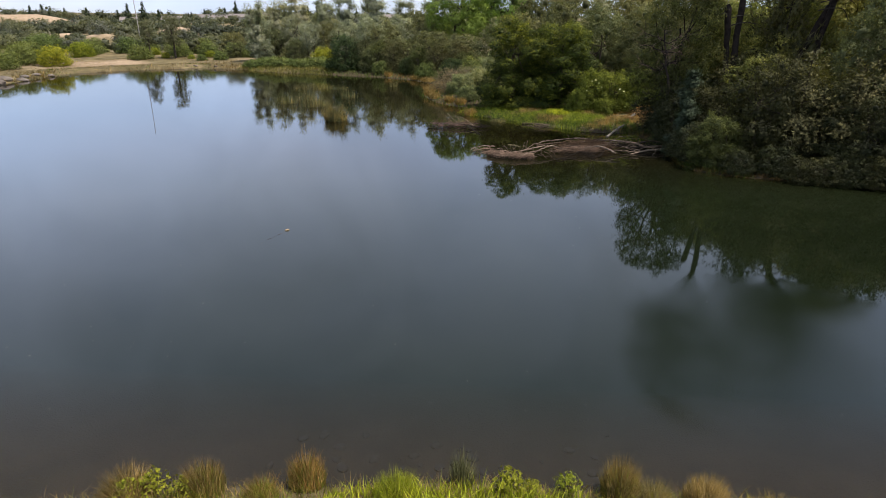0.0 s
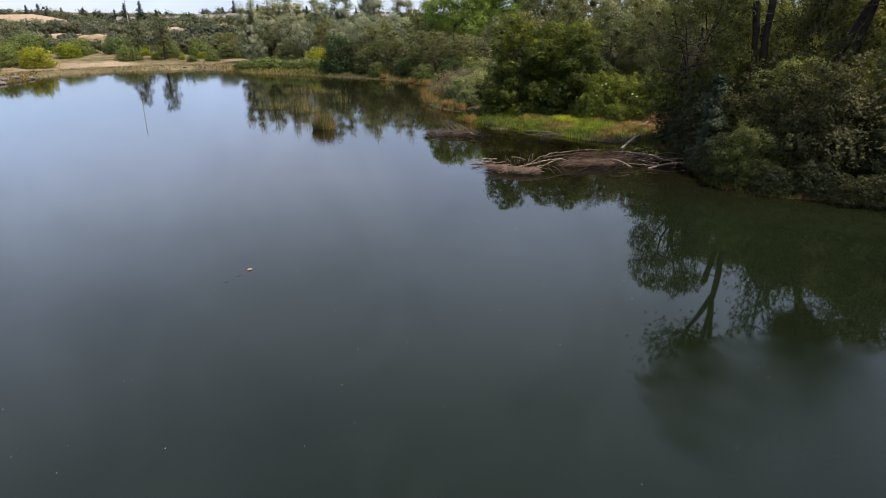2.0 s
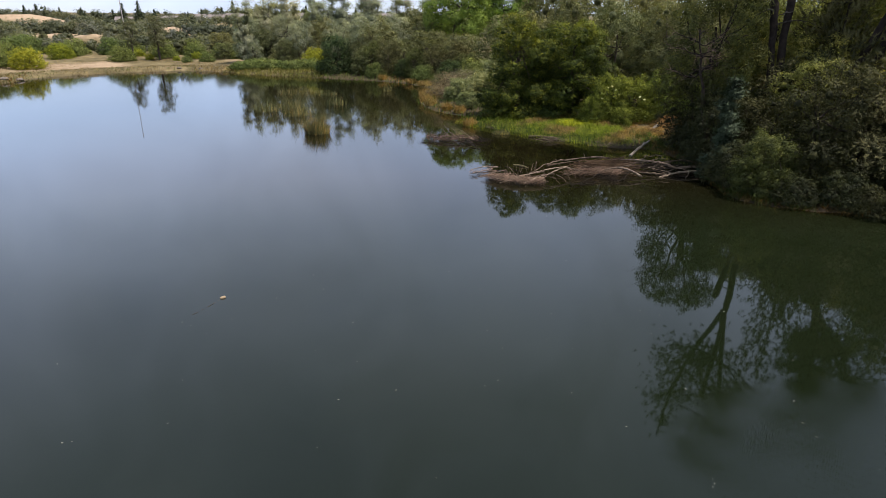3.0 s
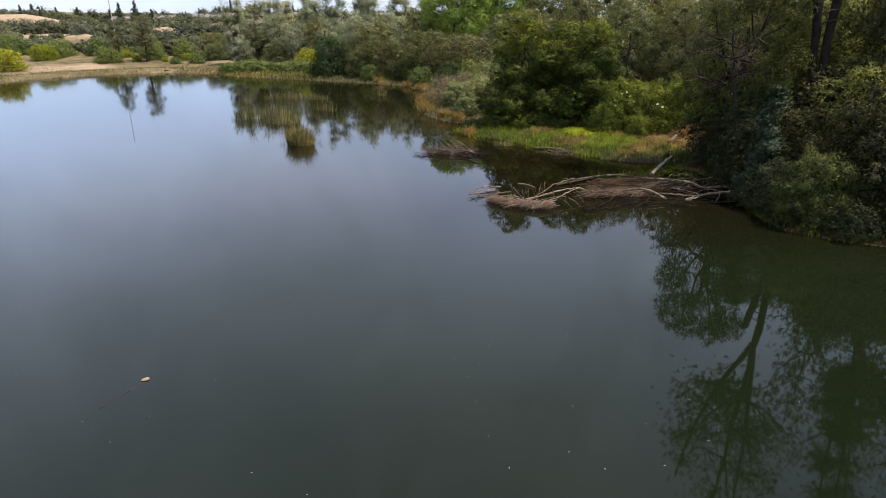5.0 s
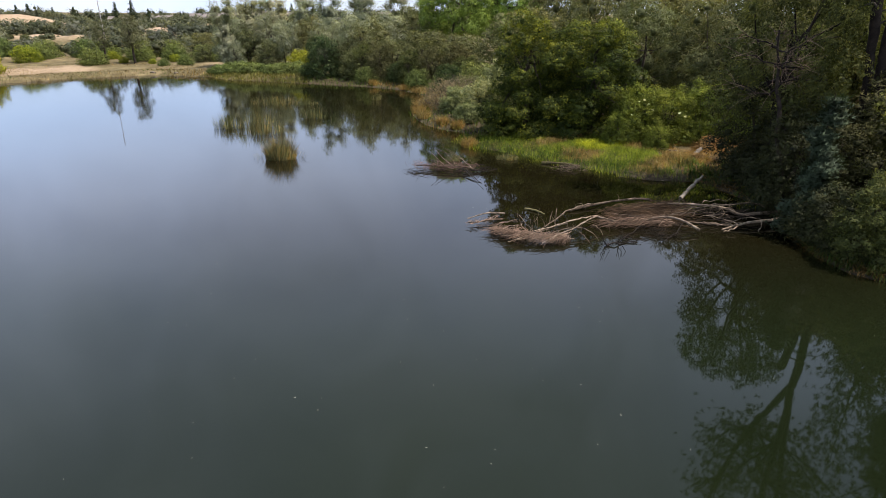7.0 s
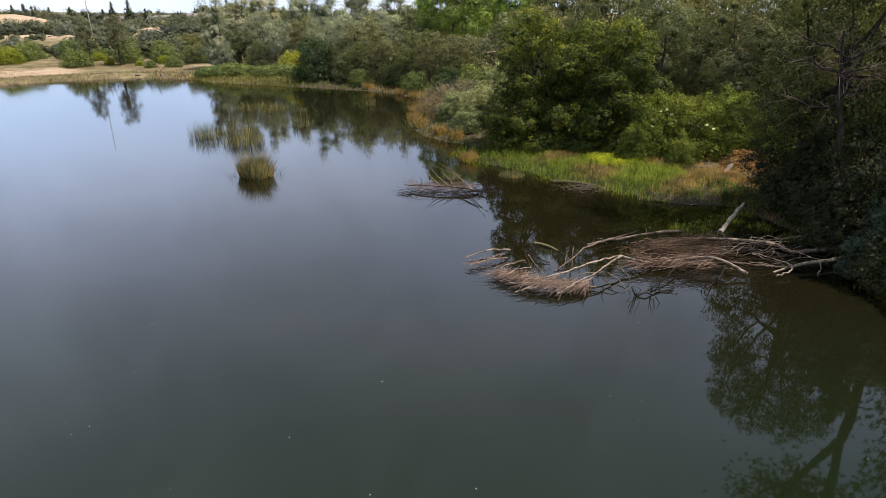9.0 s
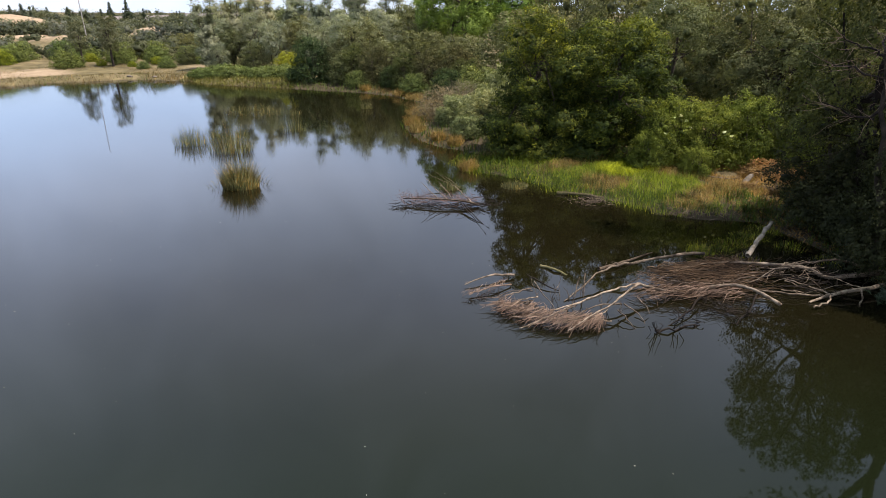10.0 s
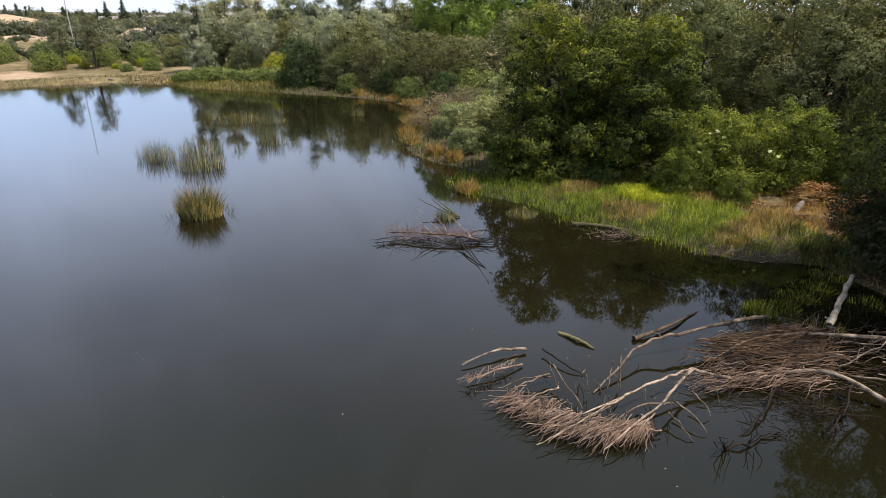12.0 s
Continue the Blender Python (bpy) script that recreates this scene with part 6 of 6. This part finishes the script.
log_thing("leaning_log", [(10.75, 49.3, 0.98), (11.15, 49.78, 1.16), (11.5, 50.25, 1.30), (11.95, 50.85, 1.45), (12.6, 51.7, 1.62)], 0.10, 0.08, PALE_BARK, "pale bare log leaning up from the brush pile")
log_thing("driftwood_log", [(4.98, 49.59, 0.08), (5.78, 50.02, 0.12), (6.63, 50.71, 0.12), (7.78, 51.86, 0.0)], 0.085, 0.03, DEAD, "floating pale log with moss")
log_thing("driftwood_log", [(2.6, 49.9, 0.0), (3.1, 49.4, 0.08), (3.62, 48.96, 0.02)], 0.07, 0.04, MOSSY, "short mossy floating log", 0.02)
log_thing("driftwood_branch", [(-0.56, 47.59, 0.1), (0.33, 48.24, 0.2), (1.4, 48.64, 0.12)], 0.02, 0.05, DEAD, "pale forked stick floating by the fallen tree")
log_thing("driftwood_branch", [(-0.36, 46.8, 0.12), (0.49, 47.29, 0.2), (1.27, 47.81, 0.06)], 0.02, 0.035, TWIG, "brown stick floating by the fallen tree")
log_thing("driftwood_branch", [(1.93, 48.57, 0.18), (2.54, 47.82, 0.15), (3.08, 47.42, 0.02)], 0.03, 0.015, WET_SHADE_WOOD, "dark wet stick floating by the fallen tree")
log_thing("driftwood_log", [(4.5, 60.9, 0.06), (5.7, 60.5, 0.14), (7.1, 59.9, 0.08)], 0.12, 0.08, MOSSY, "mossy brown log along the grass edge")
for pts in ([(17.0, 62.6, 0.0), (16.2, 61.4, 0.0), (15.2, 60.4, 0.0)], [(18.4, 63.0, 0.0), (17.6, 61.8, 0.0), (16.9, 60.4, 0.0)], [(13.6, 63.2, 0.0), (14.6, 62.6, 0.0), (15.6, 62.3, 0.0)], [(18.9, 62.0, 0.0), (18.0, 61.2, 0.0), (17.5, 60.2, 0.0)]):
    log_thing("fallen_branch", [(x, y, height_at(x, y) + 0.10) for x, y, z in pts], 0.045, 0.02, DEAD, "grey fallen branch on the russet slope", 0.03)
log_thing("driftwood_log", [(15.35, 61.3, 0.6), (15.8, 61.8, 0.86), (16.2, 62.2, 1.02)], 0.17, 0.14, PALE_BARK, "pale stump end on the bare slope")

treetop = hold("fallen_treetop", -2.5, 58.1, 0.0, "fallen treetop of thin grey and reddish branches in open water", "fallen tree")
o = np.array(treetop.location)
limb_part("trunk", [(-4.48, 58.41, 0.28), (-2.55, 58.11, 0.36), (-0.81, 57.99, 0.3), (-0.15, 58.1, 0.05)], 0.03, 0.07, DEAD, treetop, "pale thin stem")
for pts in ([(-1.13, 57.6, 0.3), (-0.36, 55.7, 0.06), (0.27, 53.6, 0.0)], [(-0.92, 57.5, 0.3), (-0.11, 55.5, 0.06), (0.48, 54.4, 0.0)], [(-1.46, 57.74, 0.2), (-0.17, 58.9, 0.3), (0.67, 59.3, 0.03)], [(-1.0, 57.8, 0.1), (0.4, 58.0, 0.15), (1.2, 58.6, 0.03)]):
    limb_part("dark_branch", pts, 0.035, 0.012, WET_SHADE_WOOD, treetop, "black wet branch", 0.03, 5)
for pts in ([(-1.8, 58.0, 0.3), (-2.6, 58.6, 0.8), (-3.2, 59.0, 1.3)], [(-1.6, 58.0, 0.3), (-2.0, 58.5, 0.75), (-2.5, 58.9, 1.15)], [(-2.4, 58.1, 0.3), (-2.9, 58.4, 0.7), (-3.4, 58.5, 1.2)], [(-0.6, 58.0, 0.3), (-1.2, 58.9, 0.6), (-1.9, 59.9, 0.8)]):
    limb_part("branch", pts, 0.03, 0.010, DEAD, treetop, "", 0.02, 5)
tb = Sticks("twig", REDTWIG, treetop, 120)
for i in range(12):
    x = -4.55 + i * 0.34
    spray(tb, np.array([x + 0.7, 58.3, 0.24]) - o, np.array([x - 0.1, 58.45 + 0.25 * math.sin(i), 0.24]) - o, 11, (0.26, 0.40, 0.17), 0.009)
    for k in range(7):
        p = np.array([x + RNG.uniform(-0.2, 0.4), 58.4 + RNG.normal(0, 0.35), 0.2]) - o
        e = p + (RNG.uniform(-0.5, 0.1), RNG.normal(0.1, 0.15), RNG.uniform(0.15, 0.55))
        tb.add([p, (p + e) / 2 + RNG.normal(0, 0.05, 3), e], 0.009, 0.004, 4, 0.015, 2)
tb.done("reddish thin twigs")
tb = Sticks("wet_twig", WET_SHADE_WOOD, treetop, 60)
for i in range(60):
    p = np.array([RNG.uniform(-4.8, 0.2), 58.0 + RNG.normal(0, 0.3), RNG.uniform(0.05, 0.2)]) - o
    ang, L = RNG.normal(3.4, 0.6), RNG.uniform(0.4, 1.1)
    e = p + (math.cos(ang) * L, math.sin(ang) * L, -p[2] * 0.7)
    tb.add([p, (p + e) / 2 + RNG.normal(0, 0.06, 3), e], 0.014, 0.005, 4, 0.02, 2)
for i in range(18):
    p = np.array([RNG.uniform(-0.8, 0.4), 57.9 + RNG.normal(0, 0.2), 0.15]) - o
    e = p + (RNG.uniform(0.3, 1.3), RNG.uniform(-0.4, 0.7), RNG.uniform(-0.1, 0.3))
    tb.add([p, (p + e) / 2 + RNG.normal(0, 0.08, 3), e], 0.018, 0.005, 4, 0.03, 3)
tb.done("dark wet twigs")
for pts in ([(-3.6, 62.6, 0.7), (-2.5, 61.9, 0.4), (-1.5, 61.6, 0.05)], [(-3.0, 62.9, 0.7), (-2.2, 62.0, 0.4), (-1.4, 61.6, 0.05)], [(-2.6, 63.0, 0.5), (-2.0, 62.2, 0.35), (-1.3, 61.6, 0.05)]):
    log_thing("driftwood_branch", pts, 0.012, 0.045, MOSSY, "thin yellowish branch rising from the water")

# grey twig heaps washed against the grass
for cx, cy in [(10.4, 57.5), (11.4, 57.3), (12.5, 57.2), (6.4, 59.2), (8.8, 46.2)]:
    heap = hold("dead_brush", cx, cy, 0.0, "grey tangle of dead twigs washed against the edge", "dead brush")
    tb = Sticks("twig", DEAD if cx != 8.8 else WET_SHADE_WOOD, heap, 40)
    for i in range(84):
        p = np.array([RNG.normal(0, 0.55), RNG.normal(0, 0.26), RNG.uniform(0.0, 0.24)])
        ang = RNG.uniform(0, 2 * math.pi)
        e = p + np.array([math.cos(ang) * 0.6, math.sin(ang) * 0.35, RNG.uniform(-0.1, 0.25)])
        tb.add([p, (p + e) / 2 + RNG.normal(0, 0.06, 3), e], RNG.uniform(0.006, 0.014), 0.004, 4, 0.02, 2)
    tb.done("dead twigs")

# white flower heads on the bush
for x, y, z in [(11.9, 64.6, 4.05), (12.25, 64.5, 4.2), (12.6, 64.4, 3.9), (11.4, 64.2, 3.1), (12.9, 64.3, 3.5), (14.6, 63.4, 3.4), (15.0, 63.2, 3.2)]:
    p = np.array([x, y, z]) + RNG.normal(0, 0.03, (16, 3)) * (1, 1, 0.5)
    v = leaves(p, RNG.normal(0, 0.5, (16, 3)) + (0, -0.4, 0.8), 0.10, 0.95)
    tagged(new("flower_head", mesh_from("flower_head", v, leaf_faces(v), PETAL)), "cream white flower head on the bush", "flower", "cream flower heads")

# ---- on the water ----
bm = bmesh.new()
bmesh.ops.create_icosphere(bm, subdivisions=3, radius=1.0)
for v in bm.verts:
    v.co.x *= 0.115 * (1 - 0.25 * v.co.x)
    v.co.y *= 0.06
    v.co.z *= 0.06 if v.co.z > 0 else 0.03
    v.co += Vector((0.006, 0.006, 0.008)) * noise.noise(v.co * 30)
me = bpy.data.meshes.new("floating_husk")
bm.to_mesh(me)
bm.free()
me.materials.append(HUSK)
husk = new("floating_husk", me)
husk.matrix_world = pose(-9.54, 27.15, 0.012, 0, 0, 35)
tagged(husk, "pale curled husk floating on the open water", "husk")

log_thing("floating_stick", [(-9.62, 26.98, 0.0), (-9.8, 26.4, 0.004), (-10.0, 25.9, 0.0), (-10.26, 25.5, -0.01)], 0.0055, 0.003, MATTED, "thin brown stick trailing from the husk", 0.01)
n = 260
x = RNG.uniform(-22, 14, n)
y = RNG.uniform(12, 56, n)
keep = shore_distance(x, y) < -1
p = np.stack([x, y, np.full(n, 0.006)], 1)[keep]
v = leaves(p, np.tile([[0.0, 0, 1]], (len(p), 1)) + RNG.normal(0, 0.08, (len(p), 3)), 0.042, 0.4)
v[:, 2] = np.maximum(v[:, 2], 0.004)
tagged(new("floating_flecks", mesh_from("floating_flecks", v, leaf_faces(v), FLECK)), "pale leaf flecks scattered over the water", "debris", kind="stuff")
